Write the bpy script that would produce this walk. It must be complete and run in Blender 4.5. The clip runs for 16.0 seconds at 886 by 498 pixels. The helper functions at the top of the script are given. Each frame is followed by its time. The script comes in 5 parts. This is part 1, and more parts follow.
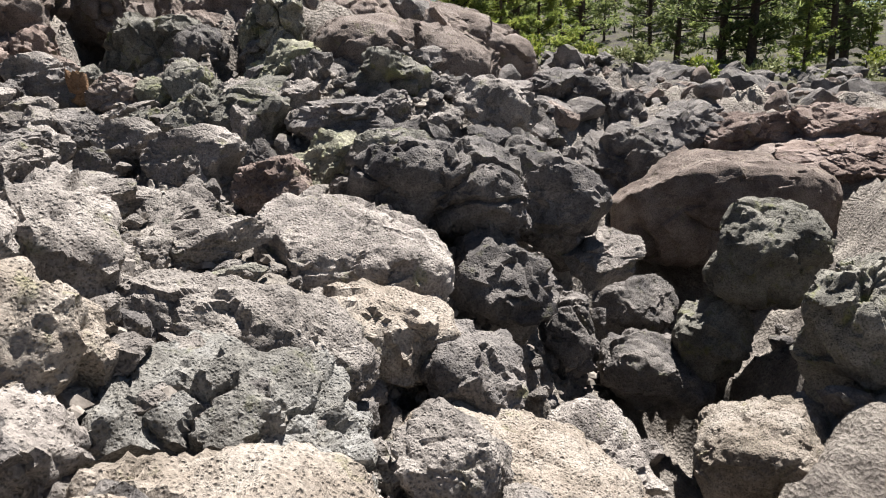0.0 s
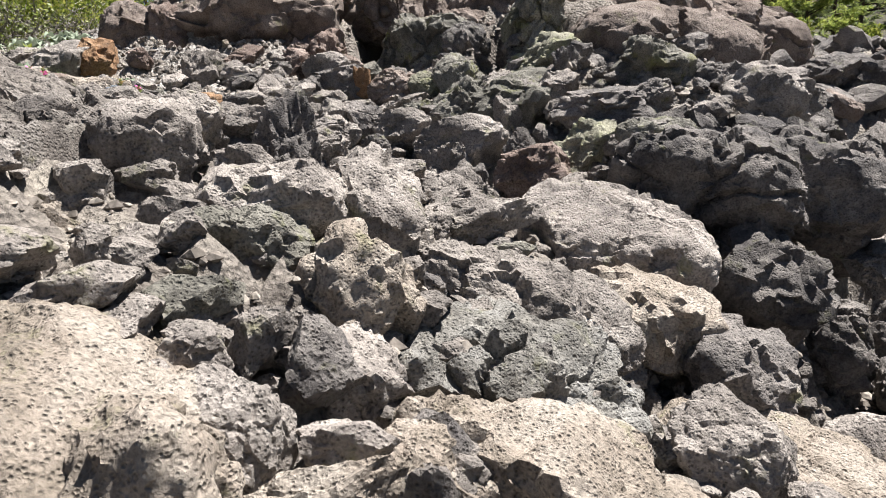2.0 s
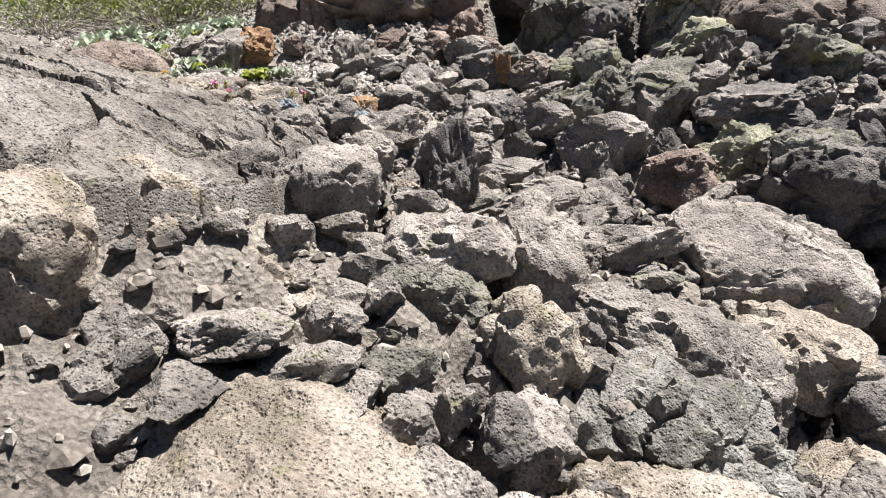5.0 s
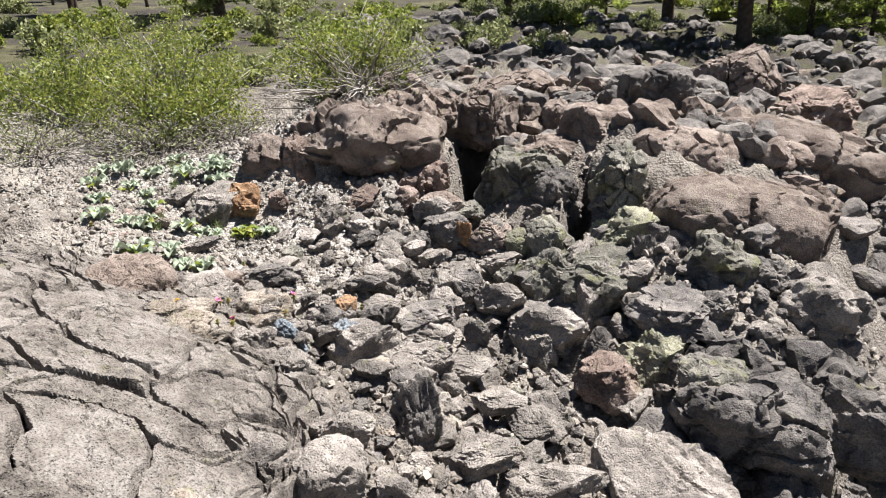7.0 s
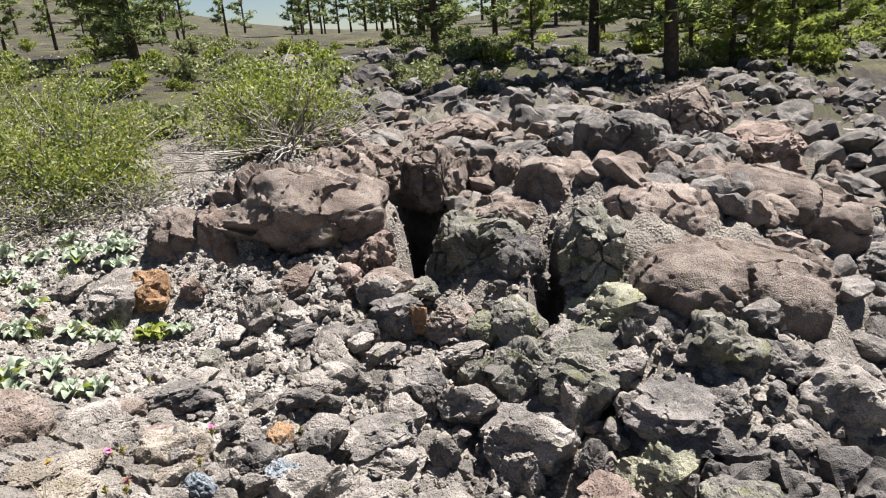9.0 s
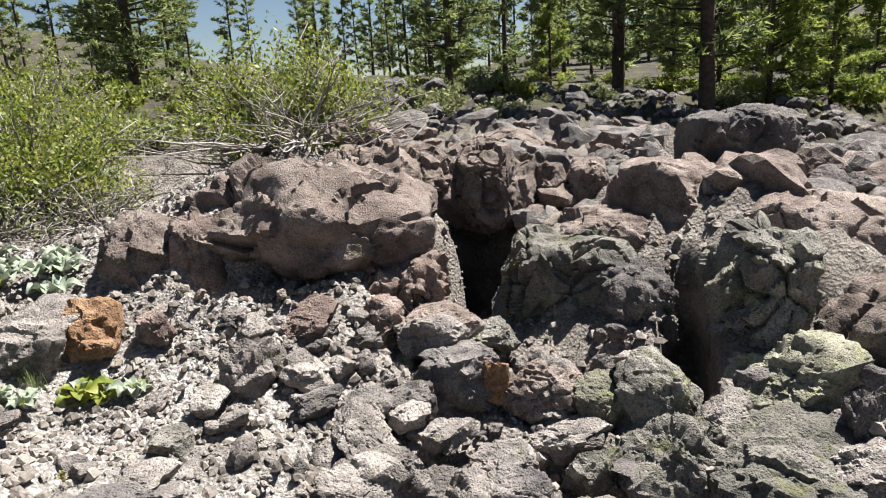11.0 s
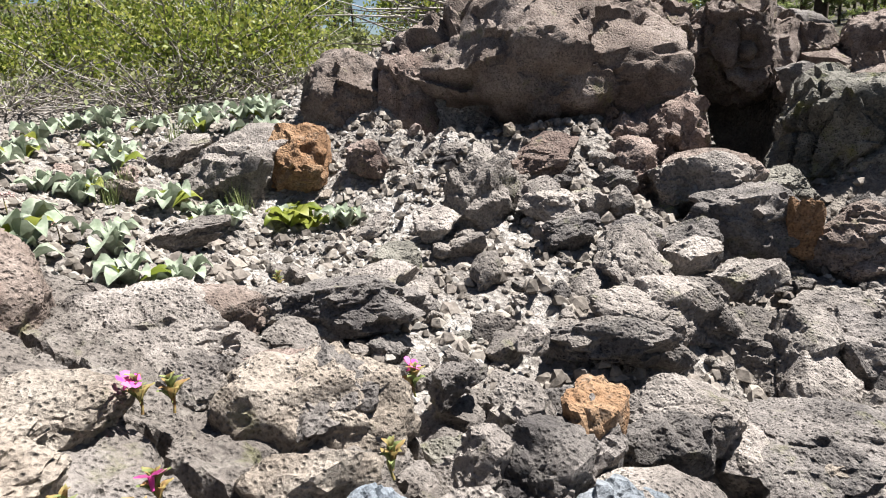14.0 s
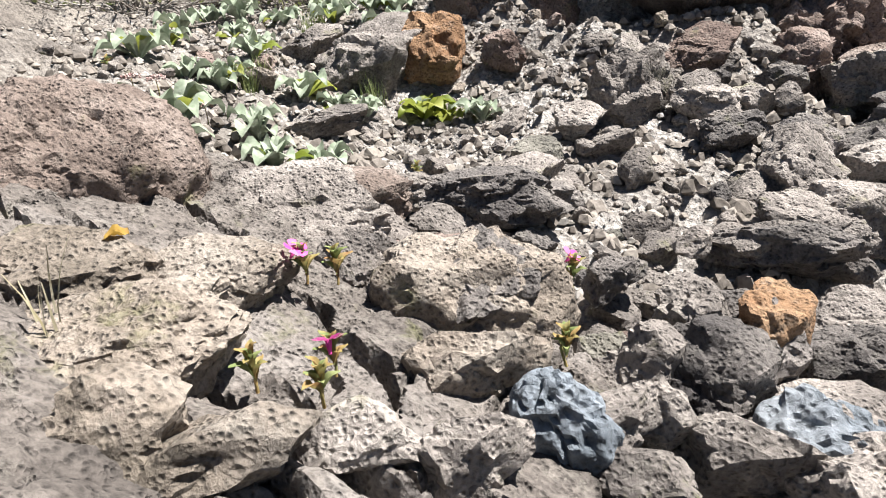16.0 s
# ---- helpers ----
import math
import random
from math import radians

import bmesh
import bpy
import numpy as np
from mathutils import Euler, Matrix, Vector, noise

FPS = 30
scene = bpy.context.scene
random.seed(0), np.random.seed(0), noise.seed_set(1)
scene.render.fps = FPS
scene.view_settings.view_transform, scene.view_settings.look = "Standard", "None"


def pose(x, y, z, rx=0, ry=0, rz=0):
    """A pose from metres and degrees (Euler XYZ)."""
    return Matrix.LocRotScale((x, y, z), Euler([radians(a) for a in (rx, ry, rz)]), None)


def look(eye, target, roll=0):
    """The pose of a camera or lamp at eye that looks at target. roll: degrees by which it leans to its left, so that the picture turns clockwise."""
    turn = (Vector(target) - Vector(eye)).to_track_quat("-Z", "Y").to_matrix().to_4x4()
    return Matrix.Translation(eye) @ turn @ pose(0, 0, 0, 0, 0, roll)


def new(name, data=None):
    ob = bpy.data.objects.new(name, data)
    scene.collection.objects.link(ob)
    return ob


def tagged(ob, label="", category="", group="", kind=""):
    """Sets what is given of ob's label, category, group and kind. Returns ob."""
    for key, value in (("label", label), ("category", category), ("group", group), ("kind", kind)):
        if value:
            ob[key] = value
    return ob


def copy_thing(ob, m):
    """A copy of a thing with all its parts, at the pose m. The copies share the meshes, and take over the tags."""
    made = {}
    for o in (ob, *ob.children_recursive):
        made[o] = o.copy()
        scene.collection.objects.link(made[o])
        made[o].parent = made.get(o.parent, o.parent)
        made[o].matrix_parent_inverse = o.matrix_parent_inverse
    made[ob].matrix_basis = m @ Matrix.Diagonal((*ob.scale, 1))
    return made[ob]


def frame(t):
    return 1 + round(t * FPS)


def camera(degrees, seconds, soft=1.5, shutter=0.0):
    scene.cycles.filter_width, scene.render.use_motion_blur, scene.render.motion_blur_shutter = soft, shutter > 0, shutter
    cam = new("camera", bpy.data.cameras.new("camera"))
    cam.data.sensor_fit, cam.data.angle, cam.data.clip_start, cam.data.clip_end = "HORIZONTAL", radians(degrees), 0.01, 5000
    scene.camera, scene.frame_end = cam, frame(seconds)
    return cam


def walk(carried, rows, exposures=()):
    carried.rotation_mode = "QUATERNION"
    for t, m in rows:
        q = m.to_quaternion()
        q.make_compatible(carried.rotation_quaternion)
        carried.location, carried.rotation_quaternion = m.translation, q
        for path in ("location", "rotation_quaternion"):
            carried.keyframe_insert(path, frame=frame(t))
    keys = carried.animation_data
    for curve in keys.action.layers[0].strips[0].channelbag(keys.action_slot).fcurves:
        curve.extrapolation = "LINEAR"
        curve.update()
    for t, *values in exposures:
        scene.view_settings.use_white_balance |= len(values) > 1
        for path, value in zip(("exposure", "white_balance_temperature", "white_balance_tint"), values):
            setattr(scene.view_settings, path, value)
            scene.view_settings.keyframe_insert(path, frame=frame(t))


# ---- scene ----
cam = camera(66.8, 16.0, soft=1.1)
PATH = [
    (0, (-0.031, 0.177, 0.839), (-0.077, 2.105, 0.31), -2.0),
    (0.5, (-0.075, 0.128, 0.842), (-0.317, 2.044, 0.324), -2.62),
    (1, (-0.115, 0.089, 0.834), (-0.529, 1.976, 0.316), -2.85),
    (1.5, (-0.133, 0.07, 0.84), (-0.709, 1.915, 0.327), -3.36),
    (2, (-0.142, 0.073, 0.827), (-0.836, 1.877, 0.313), -3.49),
    (2.5, (-0.162, 0.057, 0.815), (-0.956, 1.815, 0.285), -3.56),
    (3, (-0.189, 0.033, 0.799), (-1.071, 1.734, 0.226), -3.61),
    (3.2, (-0.199, 0.022, 0.806), (-1.115, 1.697, 0.21), -3.63),
    (5.3, (-0.22, -0.042, 1.348), (-1.211, 1.562, 0.682), -4.72),
    (5.5, (-0.172, -0.047, 1.503), (-1.165, 1.561, 0.849), -4.32),
    (6, (-0.092, -0.122, 1.877), (-1.086, 1.49, 1.232), -4.13),
    (6.5, (0.009, -0.2, 2.171), (-0.966, 1.421, 1.522), -4.51),
    (7, (-0.046, -0.185, 2.376), (-0.943, 1.468, 1.695), -3.82),
    (7.5, (-0.328, -0.055, 2.48), (-1.17, 1.615, 1.772), -3.56),
    (8, (-0.499, 0.039, 2.62), (-1.291, 1.742, 1.934), -4.53),
    (8.5, (-0.49, 0.176, 2.564), (-1.237, 1.913, 1.912), -5.21),
    (8.7, (-0.474, 0.298, 2.52), (-1.205, 2.048, 1.886), -5.1),
    (10.8, (-1.208, 1.562, 2.093), (-1.939, 3.362, 1.617), -3.45),
    (11, (-1.356, 1.601, 1.975), (-2.089, 3.401, 1.504), -3.45),
    (11.5, (-1.61, 1.657, 1.767), (-2.348, 3.451, 1.279), -3.85),
    (12, (-1.79, 1.692, 1.568), (-2.546, 3.469, 1.048), -4.16),
    (12.5, (-1.81, 1.755, 1.499), (-2.609, 3.515, 0.984), -4.09),
    (13, (-1.833, 1.759, 1.405), (-2.713, 3.482, 0.898), -3.85),
    (13.5, (-1.867, 1.749, 1.356), (-2.864, 3.407, 0.849), -3.86),
    (14, (-1.915, 1.762, 1.319), (-3.022, 3.348, 0.81), -3.98),
    (14.5, (-1.953, 1.77, 1.281), (-3.15, 3.28, 0.745), -3.98),
    (15, (-1.982, 1.773, 1.264), (-3.243, 3.2, 0.652), -4.16),
    (15.5, (-1.999, 1.757, 1.265), (-3.297, 3.116, 0.58), -4.52),
    (16, (-2.021, 1.743, 1.26), (-3.334, 3.06, 0.526), -4.45),
]
walk(cam, [(t, look(eye, target, roll)) for t, eye, target, roll in PATH])

scene.view_settings.exposure = 1.72

# ---- light ----
SUN_TO = Vector((0.30, 0.47, 1.15)).normalized()
sun = new("sun", bpy.data.lights.new("sun", "SUN"))
sun.data.energy, sun.data.angle, sun.data.color = 5.0, radians(0.5), (1.0, 0.975, 0.95)
sun.matrix_world = look(SUN_TO * 60, (0, 0, 0))
world = bpy.data.worlds.new("sky")
scene.world = world
world.use_nodes = True
sky = world.node_tree.nodes.new("ShaderNodeTexSky")
sky.sky_type, sky.sun_disc = "NISHITA", False
sky.sun_elevation = math.asin(SUN_TO.z)
sky.sun_rotation = math.atan2(SUN_TO.x, SUN_TO.y)
sky.altitude = 1500
world.node_tree.links.new(sky.outputs[0], world.node_tree.nodes["Background"].inputs[0])
world.node_tree.nodes["Background"].inputs[1].default_value = 0.027

# ---- numeric noise for shapes ----
def hash3(i, j, k, seed):
    n = (i * 374761393 + j * 668265263 + k * 2147483647 + seed * 974711) & 0xFFFFFFFF
    n = ((n ^ (n >> 13)) * 1274126177) & 0xFFFFFFFF
    n = ((n ^ (n >> 16)) * 2246822519) & 0xFFFFFFFF
    return ((n ^ (n >> 15)) & 0xFFFFFF) / float(0xFFFFFF)


def vnoise(p, seed=0):
    """Smooth value noise in -1..1 for an array of places."""
    i = np.floor(p).astype(np.int64)
    f = p - i
    f = f * f * f * (f * (f * 6 - 15) + 10)
    out = np.zeros(len(p))
    for a in (0, 1):
        for b in (0, 1):
            for c in (0, 1):
                wgt = (f[:, 0] if a else 1 - f[:, 0]) * (f[:, 1] if b else 1 - f[:, 1]) * (f[:, 2] if c else 1 - f[:, 2])
                out += wgt * hash3(i[:, 0] + a, i[:, 1] + b, i[:, 2] + c, seed)
    return out * 2 - 1


def fbm(p, octaves=4, seed=0):
    out, amp = np.zeros(len(p)), 1.0
    for o in range(octaves):
        out += amp * vnoise(p * 2 ** o + 17.3 * o, seed + o)
        amp *= 0.5
    return out


def cells(p, seed=0):
    """Distances to the nearest and second nearest random cell points."""
    i = np.floor(p).astype(np.int64)
    d1, d2 = np.full(len(p), 9.0), np.full(len(p), 9.0)
    span = (-1, 0, 1)
    for a in span:
        for b in span:
            for c in span:
                q = i + np.array((a, b, c))
                d = np.zeros(len(p))
                for ax in range(3):
                    d += (q[:, ax] + hash3(q[:, 0], q[:, 1], q[:, 2], seed + 11 * ax) - p[:, ax]) ** 2
                d2 = np.minimum(d2, np.maximum(d, d1))
                d1 = np.minimum(d1, d)
    return np.sqrt(d1), np.sqrt(d2)


def facets(p, seed=0):
    """Tilted plane per random cell: broken, angular relief in about -1..1."""
    i = np.floor(p).astype(np.int64)
    best, out = np.full(len(p), 9.0), np.zeros(len(p))
    for a in (-1, 0, 1):
        for b in (-1, 0, 1):
            for c in (-1, 0, 1):
                q = i + np.array((a, b, c))
                off = np.stack([p[:, ax] - q[:, ax] - hash3(q[:, 0], q[:, 1], q[:, 2], seed + 11 * ax) for ax in range(3)], 1)
                d = (off ** 2).sum(1)
                tilt = np.stack([hash3(q[:, 0], q[:, 1], q[:, 2], seed + 50 + ax) - 0.5 for ax in range(3)], 1)
                val = 1.6 * (tilt * off).sum(1) + 0.9 * (hash3(q[:, 0], q[:, 1], q[:, 2], seed + 60) - 0.5)
                near = d < best
                out, best = np.where(near, val, out), np.where(near, d, best)
    return out


def smooth(a, b, v):
    u = np.clip((v - a) / (b - a), 0, 1)
    return u * u * (3 - 2 * u)


# ---- materials ----
def material(name):
    m = bpy.data.materials.new(name)
    m.use_nodes = True
    return m, m.node_tree.nodes, m.node_tree.links


def node(nodes, links, kind, values=None, **inputs):
    n = nodes.new(kind)
    for key, v in (values or {}).items():
        setattr(n, key, v)
    for key, v in inputs.items():
        socket = n.inputs[int(key[1:])] if key[0] == "i" and key[1:].isdigit() else n.inputs[key]
        if hasattr(v, "is_output"):
            links.new(v, socket)
        else:
            socket.default_value = v
    return n


def ramp(nodes, links, fac, stops):
    n = nodes.new("ShaderNodeValToRGB")
    links.new(fac, n.inputs[0])
    el = n.color_ramp.elements
    while len(el) < len(stops):
        el.new(0.5)
    for e, (at, col) in zip(el, stops):
        e.position, e.color = at, (*col, 1) if len(col) == 3 else (col[0],) * 3 + (1,)
    return n.outputs[0]


def mix(nodes, links, fac, a, b, blend="MIX"):
    n = nodes.new("ShaderNodeMix")
    n.data_type, n.blend_type = "RGBA", blend
    for s, v in ((n.inputs[0], fac), (n.inputs[6], a), (n.inputs[7], b)):
        if hasattr(v, "is_output"):
            links.new(v, s)
        else:
            s.default_value = v if not isinstance(v, tuple) else (*v, 1)
    return n.outputs[2]


ALBEDO = 0.62


def lava(name, low, mid, high, moss=0.0, moss_colour=(0.23, 0.235, 0.08), pale=0.25, grain=1.0):
    """Vesicular basalt: mottled colour, crusts of lichen, small holes with their shade painted in."""
    low, mid, high = (tuple(c * ALBEDO for c in col) for col in (low, mid, high))
    m, nodes, links = material(name)
    bsdf = nodes["Principled BSDF"]
    bsdf.inputs["Roughness"].default_value = 0.92
    bsdf.inputs["Specular IOR Level"].default_value = 0.25
    pos = node(nodes, links, "ShaderNodeNewGeometry").outputs["Position"]
    info = node(nodes, links, "ShaderNodeObjectInfo").outputs["Random"]
    big = node(nodes, links, "ShaderNodeTexNoise", Vector=pos, Scale=5.0, Detail=6.0, Roughness=0.62)
    fine = node(nodes, links, "ShaderNodeTexNoise", Vector=pos, Scale=105.0 * grain, Detail=5.0, Roughness=0.7)
    hole = node(nodes, links, "ShaderNodeTexVoronoi", Vector=pos, Scale=115.0 * grain, Randomness=1.0)
    hole2 = node(nodes, links, "ShaderNodeTexVoronoi", Vector=pos, Scale=50.0 * grain, Randomness=1.0)
    body = ramp(nodes, links, big.outputs[0], [(0.34, low), (0.49, mid), (0.63, high)])
    speck = ramp(nodes, links, fine.outputs[0], [(0.33, (0.32,)), (0.5, (0.95,)), (0.68, (1.42,))])
    col = mix(nodes, links, 0.7, body, speck, "MULTIPLY")
    crust = node(nodes, links, "ShaderNodeTexNoise", Vector=pos, Scale=22.0, Detail=8.0, Roughness=0.75)
    pale_mask = ramp(nodes, links, crust.outputs[0], [(0.54, (0,)), (0.66, (pale,))])
    col = mix(nodes, links, pale_mask, col, (0.34, 0.315, 0.27))
    if moss:
        mo = node(nodes, links, "ShaderNodeTexNoise", Vector=pos, Scale=9.0, Detail=7.0, Roughness=0.7)
        mo_mask = ramp(nodes, links, mo.outputs[0], [(0.60 - 0.055 * moss, (0,)), (0.72 - 0.05 * moss, (min(0.8, 0.45 + moss / 4),))])
        col = mix(nodes, links, mo_mask, col, tuple(c * ALBEDO for c in moss_colour))
    # shade inside the small holes, darkened in the colour on top of the bump
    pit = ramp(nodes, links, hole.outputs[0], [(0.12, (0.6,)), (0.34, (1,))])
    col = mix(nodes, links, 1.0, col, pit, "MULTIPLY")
    tone = node(nodes, links, "ShaderNodeMapRange", Value=info, **{"To Min": 0.78, "To Max": 1.18})
    hs = node(nodes, links, "ShaderNodeHueSaturation", Color=col, Value=tone.outputs[0])
    links.new(hs.outputs[0], bsdf.inputs["Base Color"])
    h1 = ramp(nodes, links, hole.outputs[0], [(0.10, (0,)), (0.42, (1,))])
    h2 = ramp(nodes, links, hole2.outputs[0], [(0.08, (0,)), (0.34, (1,))])
    relief = mix(nodes, links, 0.4, mix(nodes, links, 0.55, h1, h2), fine.outputs[0])
    relief = mix(nodes, links, 0.3, relief, crust.outputs[0])
    bump = node(nodes, links, "ShaderNodeBump", Height=relief, Strength=1.0, Distance=0.026)
    links.new(bump.outputs[0], bsdf.inputs["Normal"])
    return m


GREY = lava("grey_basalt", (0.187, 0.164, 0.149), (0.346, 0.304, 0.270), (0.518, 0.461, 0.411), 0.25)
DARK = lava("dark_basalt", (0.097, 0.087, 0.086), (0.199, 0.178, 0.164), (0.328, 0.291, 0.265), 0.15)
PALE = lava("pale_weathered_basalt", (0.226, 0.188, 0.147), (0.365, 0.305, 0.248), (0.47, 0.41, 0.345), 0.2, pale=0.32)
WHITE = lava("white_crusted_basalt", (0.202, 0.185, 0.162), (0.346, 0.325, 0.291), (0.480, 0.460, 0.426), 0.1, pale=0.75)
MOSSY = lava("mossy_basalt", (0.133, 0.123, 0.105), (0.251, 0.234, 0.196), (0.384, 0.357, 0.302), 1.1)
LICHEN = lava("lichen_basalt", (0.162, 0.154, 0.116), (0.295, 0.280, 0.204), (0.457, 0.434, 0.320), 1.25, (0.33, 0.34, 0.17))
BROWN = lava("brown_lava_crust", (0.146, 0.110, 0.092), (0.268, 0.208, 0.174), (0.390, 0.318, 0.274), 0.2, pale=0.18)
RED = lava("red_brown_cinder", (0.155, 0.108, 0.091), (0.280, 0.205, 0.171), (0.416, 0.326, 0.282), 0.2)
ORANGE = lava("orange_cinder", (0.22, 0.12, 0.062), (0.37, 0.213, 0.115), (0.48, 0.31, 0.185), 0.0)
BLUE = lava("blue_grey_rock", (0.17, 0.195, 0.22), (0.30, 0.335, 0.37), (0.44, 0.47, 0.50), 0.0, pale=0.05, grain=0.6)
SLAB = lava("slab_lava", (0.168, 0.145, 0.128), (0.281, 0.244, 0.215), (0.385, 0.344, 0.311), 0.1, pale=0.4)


def ground_material():
    m, nodes, links = material("lava_ground")
    bsdf = nodes["Principled BSDF"]
    bsdf.inputs["Roughness"].default_value = 0.95
    bsdf.inputs["Specular IOR Level"].default_value = 0.2
    pos = node(nodes, links, "ShaderNodeNewGeometry").outputs["Position"]
    big = node(nodes, links, "ShaderNodeTexNoise", Vector=pos, Scale=3.0, Detail=8.0, Roughness=0.65)
    fine = node(nodes, links, "ShaderNodeTexNoise", Vector=pos, Scale=80.0, Detail=5.0, Roughness=0.7)
    peb = node(nodes, links, "ShaderNodeTexVoronoi", Vector=pos, Scale=55.0)
    rock = ramp(nodes, links, big.outputs[0], [(0.3, (0.085, 0.072, 0.063)), (0.5, (0.18, 0.157, 0.136)), (0.7, (0.28, 0.25, 0.21))])
    grit = ramp(nodes, links, peb.outputs["Color"], [(0.0, (0.18, 0.16, 0.145)), (0.45, (0.31, 0.285, 0.26)), (1.0, (0.44, 0.415, 0.385))])
    # pale grit in the flat by the cave and on the bank left of the mound
    masks = []
    for x, y, r, soft in ((-3.4, 3.35, 1.05, 0.7), (-4.7, 4.3, 1.4, 0.6), (-2.6, 3.0, 0.6, 0.5)):
        off = node(nodes, links, "ShaderNodeVectorMath", {"operation": "SUBTRACT"}, i0=pos, i1=(x, y, 0))
        flat = node(nodes, links, "ShaderNodeVectorMath", {"operation": "MULTIPLY"}, i0=off.outputs[0], i1=(1, 1, 0))
        dist = node(nodes, links, "ShaderNodeVectorMath", {"operation": "LENGTH"}, i0=flat.outputs[0])
        ma = node(nodes, links, "ShaderNodeMapRange", Value=dist.outputs["Value"], **{"From Min": r + soft, "From Max": r - soft})
        masks.append(ma.outputs[0])
    total = masks[0]
    for extra in masks[1:]:
        total = node(nodes, links, "ShaderNodeMath", {"operation": "MAXIMUM"}, i0=total, i1=extra).outputs[0]
    patch = ramp(nodes, links, big.outputs[0], [(0.38, (0.25,)), (0.56, (1,))])
    total = node(nodes, links, "ShaderNodeMath", {"operation": "MULTIPLY"}, i0=total, i1=patch).outputs[0]
    col = mix(nodes, links, total, rock, grit)
    # dry soil and straw-coloured litter out on the plain
    ln = node(nodes, links, "ShaderNodeVectorMath", {"operation": "LENGTH"}, i0=pos)
    out = node(nodes, links, "ShaderNodeMapRange", Value=ln.outputs["Value"], **{"From Min": 8.0, "From Max": 15.0})
    wide = node(nodes, links, "ShaderNodeTexNoise", Vector=pos, Scale=0.5, Detail=9.0, Roughness=0.7)
    soil = ramp(nodes, links, wide.outputs[0], [(0.36, (0.022, 0.019, 0.017)), (0.47, (0.045, 0.037, 0.030)), (0.54, (0.05, 0.05, 0.022)), (0.68, (0.11, 0.09, 0.06))])
    col = mix(nodes, links, out.outputs[0], col, soil)
    speck = ramp(nodes, links, fine.outputs[0], [(0.34, (0.5,)), (0.5, (0.95,)), (0.68, (1.4,))])
    col = mix(nodes, links, 0.8, col, speck, "MULTIPLY")
    links.new(col, bsdf.inputs["Base Color"])
    relief = mix(nodes, links, 0.5, peb.outputs[0], fine.outputs[0])
    bump = node(nodes, links, "ShaderNodeBump", Height=relief, Strength=1.0, Distance=0.03)
    links.new(bump.outputs[0], bsdf.inputs["Normal"])
    return m


def plain(name, colours, rough=0.7, scale=30.0, translucent=0.0):
    """A mottled plant or wood surface, varied from piece to piece."""
    m, nodes, links = material(name)
    bsdf = nodes["Principled BSDF"]
    bsdf.inputs["Roughness"].default_value = rough
    bsdf.inputs["Specular IOR Level"].default_value = 0.3
    geo = node(nodes, links, "ShaderNodeNewGeometry")
    no = node(nodes, links, "ShaderNodeTexNoise", Vector=geo.outputs["Position"], Scale=scale, Detail=4.0)
    f = node(nodes, links, "ShaderNodeMath", {"operation": "MULTIPLY_ADD"}, i0=geo.outputs["Random Per Island"], i1=0.6, i2=-0.3)
    s = node(nodes, links, "ShaderNodeMath", {"operation": "ADD"}, i0=no.outputs[0], i1=f.outputs[0])
    colours = [tuple(v * ALBEDO for v in c) for c in colours]
    k = len(colours)
    col = ramp(nodes, links, s.outputs[0], [(0.2 + 0.6 * i / max(1, k - 1), c) for i, c in enumerate(colours)])
    links.new(col, bsdf.inputs["Base Color"])
    bump = node(nodes, links, "ShaderNodeBump", Height=no.outputs[0], Strength=0.4, Distance=0.01)
    links.new(bump.outputs[0], bsdf.inputs["Normal"])
    if translucent:
        tr = node(nodes, links, "ShaderNodeBsdfTranslucent", Color=col)
        ms = node(nodes, links, "ShaderNodeMixShader", i0=translucent, i1=bsdf.outputs[0], i2=tr.outputs[0])
        links.new(ms.outputs[0], nodes["Material Output"].inputs[0])
    return m


GROUND = ground_material()
NEEDLE = plain("pine_needles", [(0.13, 0.175, 0.07), (0.28, 0.345, 0.12), (0.50, 0.54, 0.20)], 0.6, 2.0, 0.5)
NEEDLE_LIGHT = plain("young_pine_needles", [(0.17, 0.24, 0.05), (0.37, 0.45, 0.10), (0.62, 0.65, 0.18)], 0.6, 2.0, 0.5)
BARK = plain("pine_bark", [(0.045, 0.032, 0.025), (0.10, 0.07, 0.05), (0.17, 0.12, 0.09)], 0.95, 9.0)
LEAF = plain("brush_leaves", [(0.10, 0.15, 0.02), (0.27, 0.33, 0.05), (0.52, 0.52, 0.13)], 0.5, 6.0, 0.45)
LEAF_GREY = plain("sage_leaves", [(0.17, 0.20, 0.08), (0.31, 0.34, 0.14), (0.46, 0.46, 0.22)], 0.7, 6.0, 0.3)
TWIG = plain("grey_twigs", [(0.144, 0.120, 0.102), (0.312, 0.276, 0.240), (0.540, 0.504, 0.456)], 0.85, 25.0)
FELT = plain("felted_grey_green_leaf", [(0.20, 0.255, 0.155), (0.34, 0.40, 0.28), (0.52, 0.56, 0.45)], 0.85, 45.0, 0.15)
YELLOW_LEAF = plain("yellow_green_leaf", [(0.10, 0.15, 0.02), (0.27, 0.33, 0.05), (0.52, 0.52, 0.13)], 0.5, 6.0, 0.45)
RUSTY = plain("rusty_leaf", [(0.34, 0.12, 0.07), (0.46, 0.32, 0.12), (0.38, 0.44, 0.16)], 0.7, 60.0, 0.3)
PINK = plain("magenta_petal", [(0.80, 0.05, 0.34), (1.0, 0.12, 0.52), (1.15, 0.30, 0.70)], 0.6, 90.0, 0.3)
BLUSH = plain("pale_pink_bloom", [(0.55, 0.33, 0.30), (0.70, 0.50, 0.45), (0.80, 0.66, 0.60)], 0.8, 90.0, 0.2)
